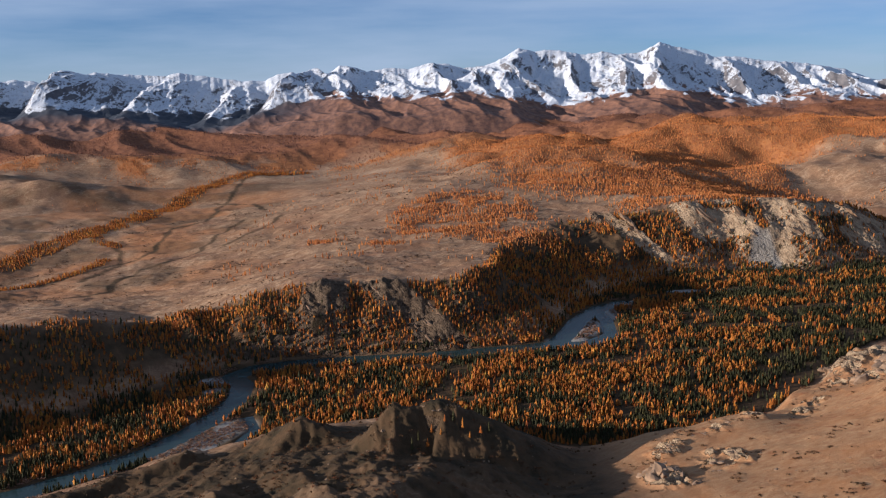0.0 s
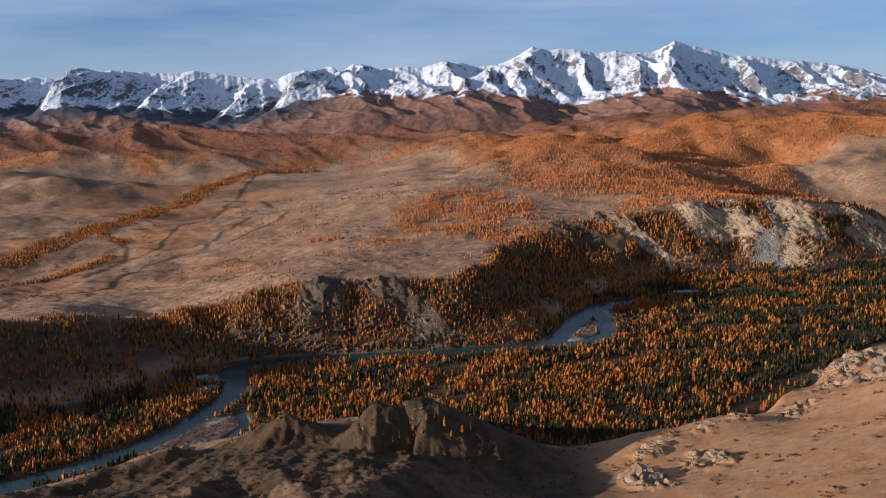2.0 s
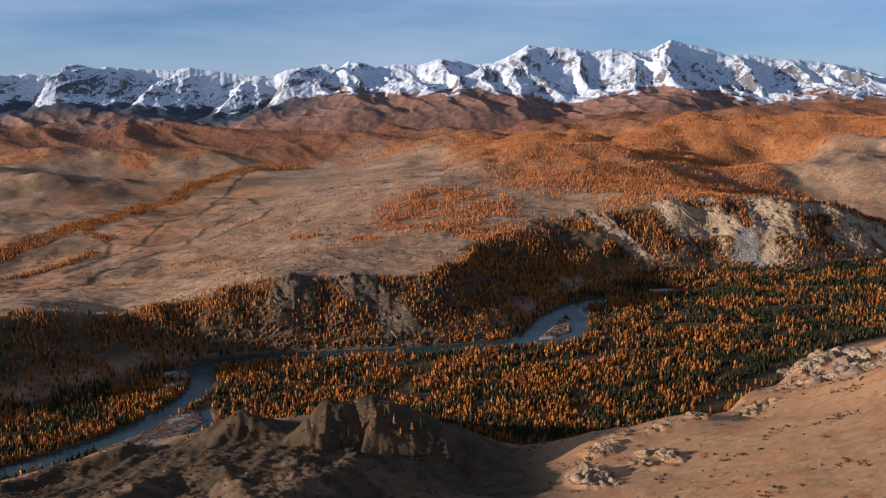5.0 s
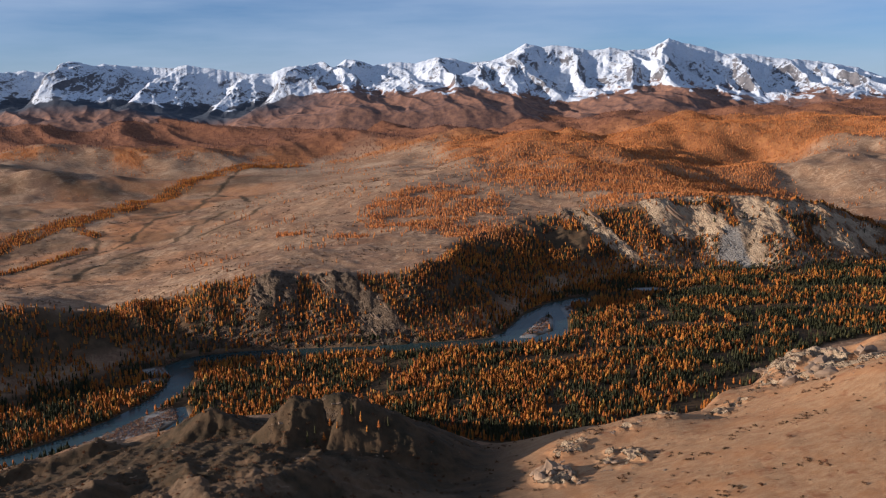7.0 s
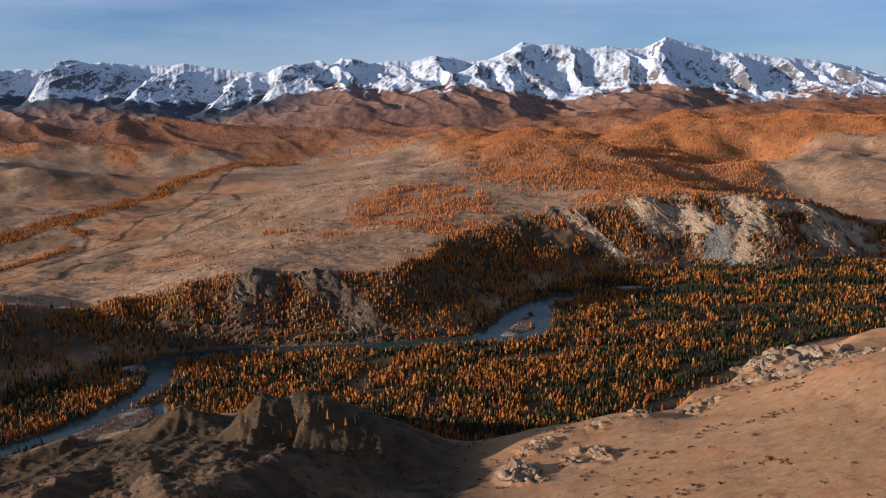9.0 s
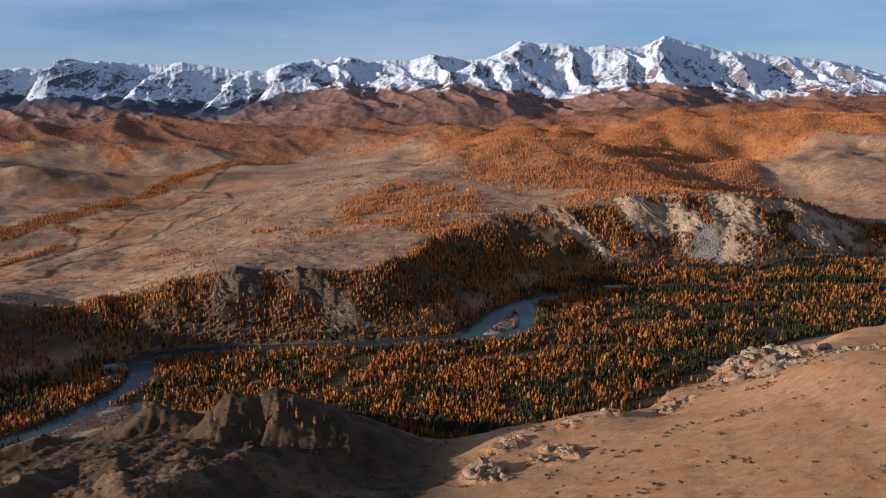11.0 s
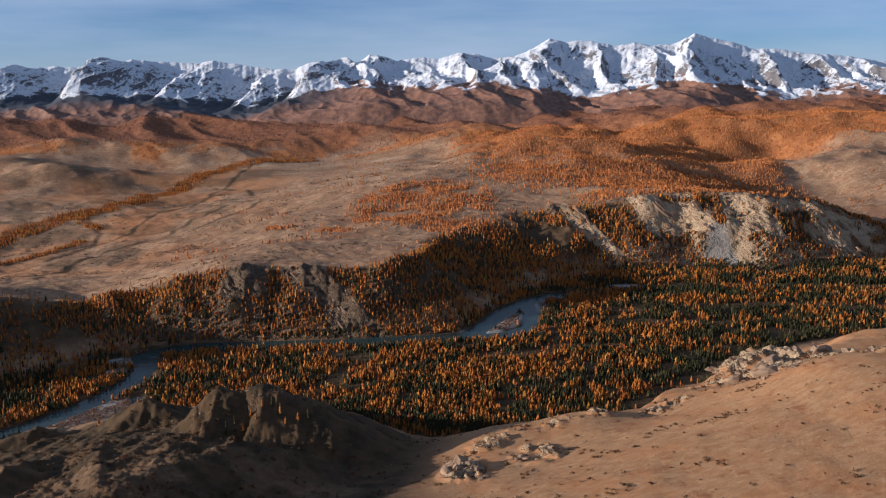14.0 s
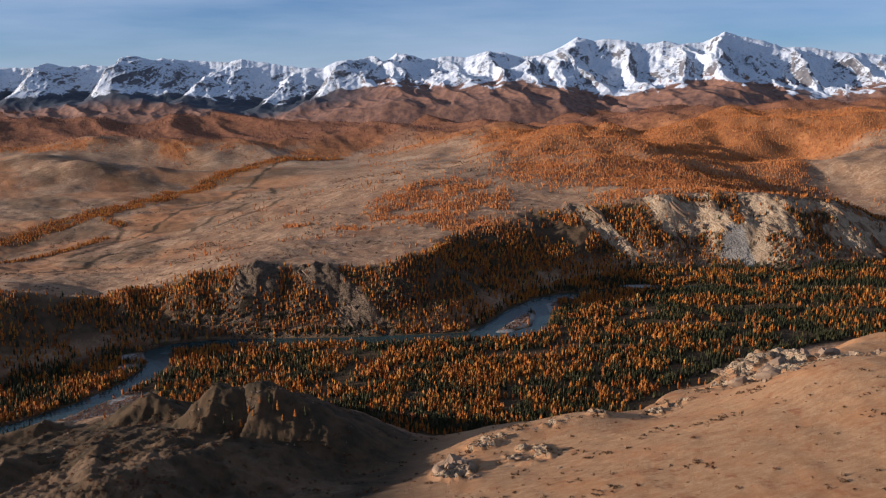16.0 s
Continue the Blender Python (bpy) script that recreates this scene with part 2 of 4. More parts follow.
    z = z + hill * (ridged(across + 14 * perlin(along / 60, across / 90), along * 0.4, 44, 3, 0.4) - 0.5) * 5
    z = z + hill * (ridged(x, y, 24, 6, 0.66) - 0.5) * (4.5 + 2 * smooth(60, 100, z))
    z = z + ridge * fbm(x, y, 90, 3) * 2.4
    crag = np.maximum((1 - smooth(5, 20, np.abs(line_distance(x, y, RIDGE_RIM)) + 16 * fbm(x, y, 34, 3))) * smooth(-0.1, 0.15, fbm(x + 11, y, 44, 3)) * 0.7, shoulder(x, y)) * ridge
    crag = np.maximum(crag, 1 - smooth(10, 20, np.hypot((x - 207) * 0.8, (y - 710) * 0.5)))
    crag = np.maximum(crag, (1 - smooth(14, 26, np.hypot(x - 268, (y - 745) * 0.7))) * smooth(-0.1, 0.1, fbm(x, y, 16, 2)))
    ledge = ridged(x + 0.5 * y, y * 0.7, 34, 4, 0.6)
    z = z + crag * ((ridged(x, y, 19, 4, 0.65) - 0.42) * 7 + (smooth(0.38, 0.52, ledge) - 0.4) * 7)
    plain = up_n * (1 - steep_n) * (1 - smooth(2400, 3000, y))
    swell = fbm(x + 0.3 * y, y * 1.5, 170, 5, 0.55)
    z = z + plain * (swell * 7.5 + (ridged(x - 0.35 * y, y * 0.45, 110, 5, 0.55) - 0.5) * 2.6 - 4 * ridged(x + 0.5 * y, y, 120, 3) * smooth(-100, -500, x))
    z = z + (up_n + up_s) * fbm(x, y, 14, 3) * (0.25 + 0.9 * np.clip(hill + steep_n + bare, 0, 1)) * (1 - smooth(1800, 2400, y)) + fbm(x, y, 30, 3) * (0.45 - 0.3 * plain)
    # the bed of the river
    bank = smooth(11, 19, dr)
    z = np.where(dr < 60, (zf - 3.0) * (1 - bank) + z * bank, z)
    return z, dict(dn=dn, ds=ds, dr=dr, tn=tn, ts=ts, bare=bare, crag=crag, steep=steep_n, hill=hill, ridge=ridge, plain=plain, wn=wn)


# ---------------------------------------------------------------- materials
def material(name):
    m = bpy.data.materials.new(name)
    m.use_nodes = True
    nt = m.node_tree
    return m, nt, nt.nodes["Principled BSDF"]


def node(nt, kind, **inputs):
    n = nt.nodes.new(kind)
    for key, value in inputs.items():
        key = key.replace("_", " ")
        if isinstance(value, bpy.types.NodeSocket):
            nt.links.new(value, n.inputs[key])
        else:
            n.inputs[key].default_value = value
    return n


def noise_of(nt, scale, detail=4.0, rough=0.55, stretch=None, turn=(0.0, 0.0, 0.0), plan=False):
    if plan:
        laid = nt.nodes.new("ShaderNodeAttribute")
        laid.attribute_name = "plan"
        co = laid.outputs["Vector"]
    else:
        co = nt.nodes.new("ShaderNodeTexCoord").outputs["Object"]
    if stretch:
        mapping = node(nt, "ShaderNodeMapping", Vector=co)
        mapping.vector_type = "TEXTURE"
        mapping.inputs["Scale"].default_value, mapping.inputs["Rotation"].default_value = tuple(1 / v for v in stretch), turn
        co = mapping.outputs[0]
    return node(nt, "ShaderNodeTexNoise", Vector=co, Scale=scale, Detail=detail, Roughness=rough).outputs["Fac"]


def ramp(nt, fac, stops):
    n = node(nt, "ShaderNodeValToRGB", Fac=fac)
    e = n.color_ramp.elements
    for k, (at, colour) in enumerate(stops):
        el = e[k] if k < 2 else e.new(at)
        el.position, el.color = at, (*colour, 1)
    return n.outputs["Color"]


def mix(nt, fac, a, b):
    n = nt.nodes.new("ShaderNodeMix")
    n.data_type = "RGBA"
    for sock, value in ((n.inputs[0], fac), (n.inputs[6], a), (n.inputs[7], b)):
        if isinstance(value, bpy.types.NodeSocket):
            nt.links.new(value, sock)
        else:
            sock.default_value = (*value, 1) if isinstance(value, tuple) else value
    return n.outputs[2]


def attribute(nt, name):
    n = nt.nodes.new("ShaderNodeAttribute")
    n.attribute_name = name
    return n.outputs["Fac"]


def bump(nt, bsdf, height, strength, distance):
    b = node(nt, "ShaderNodeBump", Height=height, Strength=strength, Distance=distance)
    nt.links.new(b.outputs[0], bsdf.inputs["Normal"])


def ground_material():
    m, nt, bsdf = material("ground")
    big, mid, fine = noise_of(nt, 0.006, 5, plan=True), noise_of(nt, 0.045, 6, 0.65, plan=True), noise_of(nt, 0.3, 6, 0.75, plan=True)
    streak = noise_of(nt, 0.022, 8, 0.7, (1.0, 1.8, 1.0), plan=True)
    grass = ramp(nt, big, [(0.3, (0.27, 0.155, 0.085)), (0.5, (0.33, 0.205, 0.118)), (0.7, (0.235, 0.122, 0.066))])
    grass = mix(nt, ramp(nt, streak, [(0.5, (0, 0, 0)), (0.72, (0.5, 0.5, 0.5))]), grass, (0.21, 0.118, 0.072))
    grass = mix(nt, ramp(nt, mid, [(0.5, (0, 0, 0)), (0.68, (0.45, 0.45, 0.45))]), grass, (0.245, 0.125, 0.07))
    grass = mix(nt, ramp(nt, noise_of(nt, 0.16, 6, 0.7, plan=True), [(0.52, (0, 0, 0)), (0.66, (0.65, 0.65, 0.65))]), grass, (0.17, 0.09, 0.05))
    grass = mix(nt, ramp(nt, fine, [(0.46, (0, 0, 0)), (0.62, (0.8, 0.8, 0.8))]), grass, (0.155, 0.09, 0.052))
    grass = mix(nt, ramp(nt, noise_of(nt, 0.35, 5, 0.7, (1.0, 1.3, 1.0), plan=True), [(0.62, (0, 0, 0)), (0.74, (0.7, 0.7, 0.7))]), grass, (0.46, 0.34, 0.23))
    sweep = noise_of(nt, 0.008, 9, 0.68, (1.5, 0.9, 1.0), (0.0, 0.0, 0.35), plan=True)
    grass = mix(nt, ramp(nt, sweep, [(0.5, (0, 0, 0)), (0.6, (0.45, 0.45, 0.45))]), grass, (0.20, 0.115, 0.075))
    grass = mix(nt, ramp(nt, sweep, [(0.36, (0.5, 0.5, 0.5)), (0.46, (0, 0, 0))]), grass, (0.40, 0.27, 0.165))
    grass = mix(nt, attribute(nt, "pale_grass"), grass, mix(nt, ramp(nt, sweep, [(0.42, (0, 0, 0)), (0.58, (1, 1, 1))]), (0.47, 0.335, 0.22), (0.36, 0.235, 0.15)))
    for scale, stretch, tone in ((0.009, (1.0, 1.5, 1.0), (0.15, 0.085, 0.052)), (0.021, (1.3, 0.9, 1.0), (0.18, 0.10, 0.058)), (0.014, (0.8, 1.6, 1.0), (0.43, 0.30, 0.19))):
        thread = noise_of(nt, scale, 4, 0.6, stretch, (0.0, 0.0, 0.4), plan=True)
        grass = mix(nt, ramp(nt, thread, [(0.470, (0, 0, 0)), (0.492, (0.6, 0.6, 0.6)), (0.515, (0, 0, 0))]), grass, tone)
    turf = mix(nt, ramp(nt, noise_of(nt, 0.11, 9, 0.75, (0.7, 1.6, 1.0), (0.0, 0.0, 0.5), plan=True), [(0.42, (0, 0, 0)), (0.6, (1, 1, 1))]), (0.33, 0.172, 0.08), (0.42, 0.25, 0.128))
    turf = mix(nt, ramp(nt, noise_of(nt, 0.055, 8, 0.7, plan=True), [(0.56, (0, 0, 0)), (0.66, (0.8, 0.8, 0.8))]), turf, (0.25, 0.095, 0.042))
    turf = mix(nt, ramp(nt, noise_of(nt, 0.9, 6, 0.75, plan=True), [(0.5, (0, 0, 0)), (0.68, (0.75, 0.75, 0.75))]), turf, (0.17, 0.092, 0.05))
    turf = mix(nt, ramp(nt, noise_of(nt, 0.14, 6, 0.6, plan=True), [(0.66, (0, 0, 0)), (0.70, (0.85, 0.85, 0.85))]), turf, (0.11, 0.062, 0.03))
    grass = mix(nt, attribute(nt, "ridge"), grass, turf)
    # forest litter; the same dark colour is painted as shade on the saddle
    litter_shade = ramp(nt, mid, [(0.35, (0.035, 0.027, 0.016)), (0.65, (0.095, 0.057, 0.03))])
    strata = noise_of(nt, 0.075, 10, 0.72, (0.75, 0.8, 1.9), (0.0, 0.72, 0.0), plan=True)
    stone = ramp(nt, strata, [(0.34, (0.10, 0.068, 0.048)), (0.44, (0.36, 0.25, 0.155)), (0.55, (0.45, 0.325, 0.205)), (0.74, (0.51, 0.39, 0.26))])
    brown = ramp(nt, noise_of(nt, 0.12, 8, 0.7, (1, 1, 2.0), plan=True), [(0.3, (0.05, 0.034, 0.023)), (0.5, (0.12, 0.084, 0.056)), (0.75, (0.23, 0.165, 0.11))])
    stone = mix(nt, attribute(nt, "pale"), brown, stone)
    gravel = ramp(nt, fine, [(0.3, (0.17, 0.155, 0.14)), (0.7, (0.33, 0.31, 0.28))])
    heath = ramp(nt, mid, [(0.35, (0.28, 0.11, 0.045)), (0.65, (0.43, 0.185, 0.065))])
    colour = mix(nt, attribute(nt, "heath"), grass, heath)
    colour = mix(nt, attribute(nt, "litter_shade"), colour, litter_shade)
    edge = node(nt, "ShaderNodeMath", Value=attribute(nt, "rock"))
    edge.operation = "ADD"
    nt.links.new(mid, edge.inputs[1])
    bare = ramp(nt, edge.outputs[0], [(0.86, (0, 0, 0)), (1.02, (1, 1, 1))])
    colour = mix(nt, bare, colour, stone)
    colour = mix(nt, attribute(nt, "far"), colour, ramp(nt, mid, [(0.35, (0.12, 0.052, 0.032)), (0.65, (0.24, 0.105, 0.055))]))
    colour = mix(nt, attribute(nt, "gravel"), colour, gravel)
    nt.links.new(colour, bsdf.inputs["Base Color"])
    bsdf.inputs["Roughness"].default_value = 0.95
    bsdf.inputs["Specular IOR Level"].default_value = 0.1
    tall = node(nt, "ShaderNodeMath", Value=bare)
    tall.operation = "MULTIPLY"
    nt.links.new(strata, tall.inputs[1])
    first = node(nt, "ShaderNodeBump", Height=tall.outputs[0], Strength=1.0, Distance=9.0)
    second = node(nt, "ShaderNodeBump", Height=noise_of(nt, 0.4, 8, 0.74, plan=True), Strength=0.6, Distance=1.1, Normal=first.outputs[0])
    nt.links.new(second.outputs[0], bsdf.inputs["Normal"])
    return m


def mountain_material():
    m, nt, bsdf = material("snowy_rock")
    rock = ramp(nt, noise_of(nt, 0.028, 8, 0.7, (1, 1, 1.8)), [(0.3, (0.06, 0.062, 0.075)), (0.6, (0.135, 0.125, 0.13)), (0.8, (0.22, 0.19, 0.175))])
    snow = ramp(nt, noise_of(nt, 0.014, 5), [(0.3, (0.53, 0.57, 0.64)), (0.7, (0.62, 0.65, 0.70))])
    low = ramp(nt, noise_of(nt, 0.042, 9, 0.72), [(0.36, (0.075, 0.038, 0.03)), (0.5, (0.16, 0.078, 0.05)), (0.66, (0.26, 0.125, 0.07))])
    grain = node(nt, "ShaderNodeMath", Value=attribute(nt, "snow"))
    grain.operation = "ADD"
    nt.links.new(noise_of(nt, 0.14, 10, 0.75, (1.3, 0.6, 0.8)), grain.inputs[1])
    # navy on the western foot: shade and haze painted into the colour
    base = mix(nt, attribute(nt, "foot"), rock, mix(nt, attribute(nt, "foot_haze"), low, (0.03, 0.038, 0.055)))
    colour = mix(nt, ramp(nt, grain.outputs[0], [(0.80, (0, 0, 0)), (0.97, (1, 1, 1))]), base, snow)
    nt.links.new(colour, bsdf.inputs["Base Color"])
    bsdf.inputs["Roughness"].default_value = 0.75
    bump(nt, bsdf, noise_of(nt, 0.084, 10, 0.7), 0.4, 3.5)
    return m


def leaf_material(name, stops):
    m, nt, bsdf = material(name)
    base = ramp(nt, attribute(nt, "tint"), stops)
    base = mix(nt, ramp(nt, noise_of(nt, 0.9, 3), [(0.35, (0.0, 0, 0)), (0.75, (0.6, 0.6, 0.6))]), base, tuple(0.55 * v for v in stops[0][1]))
    nt.links.new(base, bsdf.inputs["Base Color"])
    bsdf.inputs["Roughness"].default_value = 0.8
    bsdf.inputs["Specular IOR Level"].default_value = 0.15
    glow = node(nt, "ShaderNodeBsdfTranslucent", Color=base)
    both = node(nt, "ShaderNodeMixShader", Fac=0.2)
    nt.links.new(bsdf.outputs[0], both.inputs[1])
    nt.links.new(glow.outputs[0], both.inputs[2])
    nt.links.new(both.outputs[0], nt.nodes["Material Output"].inputs[0])
    return m


def bark_material():
    m, nt, bsdf = material("bark")
    nt.links.new(ramp(nt, noise_of(nt, 3.0, 4, 0.6, (1, 1, 0.2)), [(0.3, (0.05, 0.035, 0.025)), (0.7, (0.15, 0.10, 0.07))]), bsdf.inputs["Base Color"])
    bsdf.inputs["Roughness"].default_value = 0.9
    return m


def water_material():
    m, nt, bsdf = material("water")
    nt.links.new(ramp(nt, noise_of(nt, 0.02, 4), [(0.3, (0.014, 0.030, 0.032)), (0.7, (0.03, 0.052, 0.054))]), bsdf.inputs["Base Color"])
    bsdf.inputs["Roughness"].default_value, bsdf.inputs["IOR"].default_value = 0.22, 1.33
    bump(nt, bsdf, noise_of(nt, 0.5, 4, 0.6, (1.0, 1.4, 1.0)), 0.25, 0.25)
    return m


GROUND, SNOWY, BARK, WATER = ground_material(), mountain_material(), bark_material(), water_material()
LARCH = leaf_material("larch_needles", [(0.0, (0.22, 0.06, 0.018)), (0.45, (0.40, 0.132, 0.022)), (0.8, (0.52, 0.215, 0.032)), (1.0, (0.43, 0.26, 0.045))])
SPRUCE = leaf_material("spruce_needles", [(0.0, (0.022, 0.024, 0.012)), (0.6, (0.046, 0.046, 0.019)), (1.0, (0.11, 0.088, 0.026))])


# ---------------------------------------------------------------- mesh helpers
def mesh_of(name, verts, faces, mats, attrs=None, slots=None, shade=True):
    """A mesh from arrays: verts n x 3, faces m x k."""
    me = bpy.data.meshes.new(name)
    verts, faces = np.asarray(verts, np.float32), np.asarray(faces, np.int32)
    k = faces.shape[1]
    me.vertices.add(len(verts))
    me.vertices.foreach_set("co", verts.ravel())
    me.loops.add(faces.size)
    me.loops.foreach_set("vertex_index", faces.ravel())
    me.polygons.add(len(faces))
    me.polygons.foreach_set("loop_start", np.arange(0, faces.size, k, dtype=np.int32))
    me.polygons.foreach_set("loop_total", np.full(len(faces), k, np.int32))
    for mat in mats:
        me.materials.append(mat)
    if slots is not None:
        me.polygons.foreach_set("material_index", np.asarray(slots, np.int32))
    me.polygons.foreach_set("use_smooth", np.full(len(faces), shade))
    for key, values in (attrs or {}).items():
        values = np.asarray(values, np.float32)
        if values.ndim == 2:
            me.attributes.new(key, "FLOAT_VECTOR", "POINT").data.foreach_set("vector", values.ravel())
        else:
            me.attributes.new(key, "FLOAT", "POINT").data.foreach_set("value", values)
    me.update()
    me.validate()
    return me


def grid_faces(rows, cols, closed=False):
    i, j = np.meshgrid(np.arange(rows - 1), np.arange(cols if closed else cols - 1), indexing="ij")
    n = (j + 1) % cols
    return np.stack([i * cols + j, i * cols + n, (i + 1) * cols + n, (i + 1) * cols + j], -1).reshape(-1, 4)


# ---------------------------------------------------------------- ground
CENTRE = (125.0, 0.0)
STEPPE_BROOKS = ([(-370, 2392), (-430, 2576), (-509, 2664), (-560, 2700)], [(-533, 3096), (-528, 2864), (-522, 2736), (-518, 2336), (-579, 2296), (-564, 2080), (-571, 1988), (-640, 1880), (-720, 1760)],
                 [(-400, 2260), (-435, 2072), (-438, 1940), (-484, 1900), (-525, 1844), (-553, 1752), (-545, 1656), (-600, 1600)], [(-700, 2160), (-640, 2060), (-600, 1900), (-640, 1780)], [(-300, 2200), (-330, 2050), (-400, 1960)])


STREAM = [(-905, 1950), (-870, 2048), (-839, 2136), (-816, 2240), (-776, 2340), (-720, 2470), (-690, 2640), (-647, 2840), (-601, 3050), (-543, 3104), (-380, 3180)]
BRANCH = [(-818, 2344), (-743, 2200), (-663, 2112)]
BROOK = [(-650, 1990), (-675, 1852), (-720, 1796), (-766, 1760), (-800, 1690), (-900, 1640)]


def stream_belt(x, y):
    """The wooded belts along the streams of the steppe, 0 to 1."""
    wander = 20 * perlin(x / 70, y / 70)
    belt = 1 - smooth(20, 58, np.abs(line_distance(x + wander, y, STREAM)) + 14 * fbm(x, y, 60, 2))
    thin = np.maximum(1 - smooth(8, 20, np.abs(line_distance(x + wander, y, BRANCH))), 1 - smooth(8, 22, np.abs(line_distance(x + wander, y, BROOK))))
    return np.maximum(belt, thin) * (0.35 + 0.65 * smooth(-0.3, 0.0, fbm(x, y, 50, 2)))


def build_ground():
    fine = np.radians(np.linspace(-32, 32, 560))
    coarse = np.radians(np.linspace(36, 324, 60))
    angles = np.concatenate([fine, coarse])
    radii = np.concatenate([np.concatenate([[0.01], np.linspace(14, 520, 40)]), np.arange(526, 1100, 2.8), np.arange(1100, 1900, 3.6), np.geomspace(1904, 4880, 220)])
    a, r = np.meshgrid(angles, radii)
    x, y = CENTRE[0] + np.sin(a) * r, CENTRE[1] + np.cos(a) * r
    z, at = land(x, y)
    gx, gy = np.gradient(z, axis=1) / np.maximum(np.abs(np.gradient(a, axis=1)) * r, 0.5), np.gradient(z, axis=0) / np.gradient(r, axis=0)
    slope = np.hypot(gx, gy)
    rock = np.clip(np.maximum(smooth(0.8, 1.4, slope) * 0.5 * (y < 2300), at["bare"] * (0.55 + 0.2 * smooth(0.5, 1.1, slope))) * (1 - 0.3 * at["hill"]) + 0.62 * at["crag"], 0, 1)
    pale = np.maximum(smooth(350, 420, x) * (1 - at["hill"]), at["ridge"])
    fan = scree_fan(x, at["dn"] / at["wn"]) * (np.abs(at["dn"]) < 90)
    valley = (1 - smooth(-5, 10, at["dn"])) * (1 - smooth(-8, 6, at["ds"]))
    # dark hill cover, spread over the saddle as painted shade, thinner on sunlit mounds
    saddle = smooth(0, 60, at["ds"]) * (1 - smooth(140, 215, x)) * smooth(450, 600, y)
    litter_shade = np.clip(valley + at["steep"] * (1 - at["bare"]) * 0.95 + saddle * (1 - 0.25 * smooth(735, 690, y) * smooth(-0.1, 0.15, fbm(x, y, 60, 3))), 0, 1)
    forest = far_forest(x, y)
    wander = 16 * perlin(x / 60, y / 60)
    brook = np.maximum.reduce([1 - smooth(3.5, 9, np.abs(line_distance(x + wander, y, b))) for b in STEPPE_BROOKS])
    low_land = smooth(-150, -500, x) * smooth(1500, 1700, y) * (1 - smooth(2900, 3200, y))
    litter_shade = np.clip(litter_shade + 0.75 * stream_belt(x, y) + 0.85 * brook + 0.5 * low_land * smooth(0.0, 0.3, fbm(x + 0.4 * y, y, 150, 4)), 0, 1)
    heath = np.clip(at["ridge"] * 0.3 * smooth(0.0, 0.3, fbm(x, y, 60, 4)) + 0.5 * low_land * smooth(-0.1, 0.25, fbm(x, y + 900, 240, 4)) + smooth(2000, 2700, y) * smooth(0.15, 0.55, forest) + smooth(3400, 3700, y) * 0.85, 0, 1)
    gravel = np.maximum(shoal(x, y) * valley * (at["dr"] < 60), fan * 0.9)
    pale_grass = np.exp(-(((x + 330) / 330) ** 2 + ((y - 3200) / 210) ** 2)) + 0.8 * np.exp(-(((x + 1050) / 420) ** 2 + ((y - 3020) / 110) ** 2)) + 0.7 * np.exp(-(((x + 1000) / 260) ** 2 + ((y - 2480) / 160) ** 2)) + 0.5 * smooth(-420, -250, x) * (1 - smooth(80, 220, x)) * smooth(1950, 2250, y) * (1 - smooth(3000, 3200, y))
    pale_grass = np.clip(pale_grass * smooth(-0.25, 0.15, fbm(x + 0.8 * y, y * 1.3, 300, 3)) * 0.6, 0, 1) * (1 - np.clip(1.4 * brook, 0, 1))
    verts = np.stack([x, y, z], -1).reshape(-1, 3)
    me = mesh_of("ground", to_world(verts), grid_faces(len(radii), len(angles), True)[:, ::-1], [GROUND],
                 dict(plan=verts, ridge=at["ridge"].ravel(), pale_grass=pale_grass.ravel(), rock=rock.ravel(), litter_shade=litter_shade.ravel(), heath=heath.ravel(), gravel=gravel.ravel(), pale=pale.ravel(), far=(0.9 * smooth(3150, 3500, y)).ravel()))
    tagged(new("ground", me), "dry tan steppe and rocky slopes round a wooded river valley", "ground", kind="structure")


SHOALS = [(-268, 1205, 26, 16), (-262, 1168, 16, 14), (300, 1405, 22, 34), (262, 1350, 26, 30), (225, 1288, 34, 14), (250, 1322, 24, 22), (150, 1250, 40, 7), (-244, 1000, 20, 26), (-300, 945, 40, 12),
          (-420, 908, 50, 9), (-225, 1050, 16, 24), (455, 1512, 30, 8)]


def shoal(x, y):
    """Gravel banks by the river, 0 to 1."""
    g = np.zeros_like(x, dtype=float)
    for sx, sy, rx, ry in SHOALS:
        g = np.maximum(g, 1 - smooth(0.7, 1.15, np.hypot((x - sx) / rx, (y - sy) / ry) + 0.25 * perlin(x / 14, y / 14)))
    return np.maximum(g, 0.55 * (1 - smooth(14, 24, np.abs(line_distance(x, y, BAR)))))


def far_forest(x, y):
    """How densely the far hills are wooded, 0 to 1."""
    right = smooth(150, 420, x + 0.12 * (y - 2000)) * smooth(1960, 2120, y + 0.25 * x) * (1 - smooth(930, 1010, x - 0.25 * (y - 2400)) * (1 - smooth(2600, 2900, y)))
    left = np.maximum(smooth(3080, 3280, y), 0.8 * np.exp(-(((x + 830) / 150) ** 2 + ((y - 3190) / 90) ** 2)) + 0.5 * np.exp(-(((x + 1150) / 220) ** 2 + ((y - 2760) / 60) ** 2))) * smooth(-330, -560, x)
    spots = smooth(-0.25, 0.12, fbm(x + 900, y, 210, 4))
    gaps = smooth(-0.05, 0.25, fbm(x, y + 400, 240, 4))
    beyond = smooth(3120, 3350, y)
    return np.clip(np.maximum(right * (0.55 + 0.45 * spots), np.maximum(left * gaps, beyond * spots)), 0, 1)


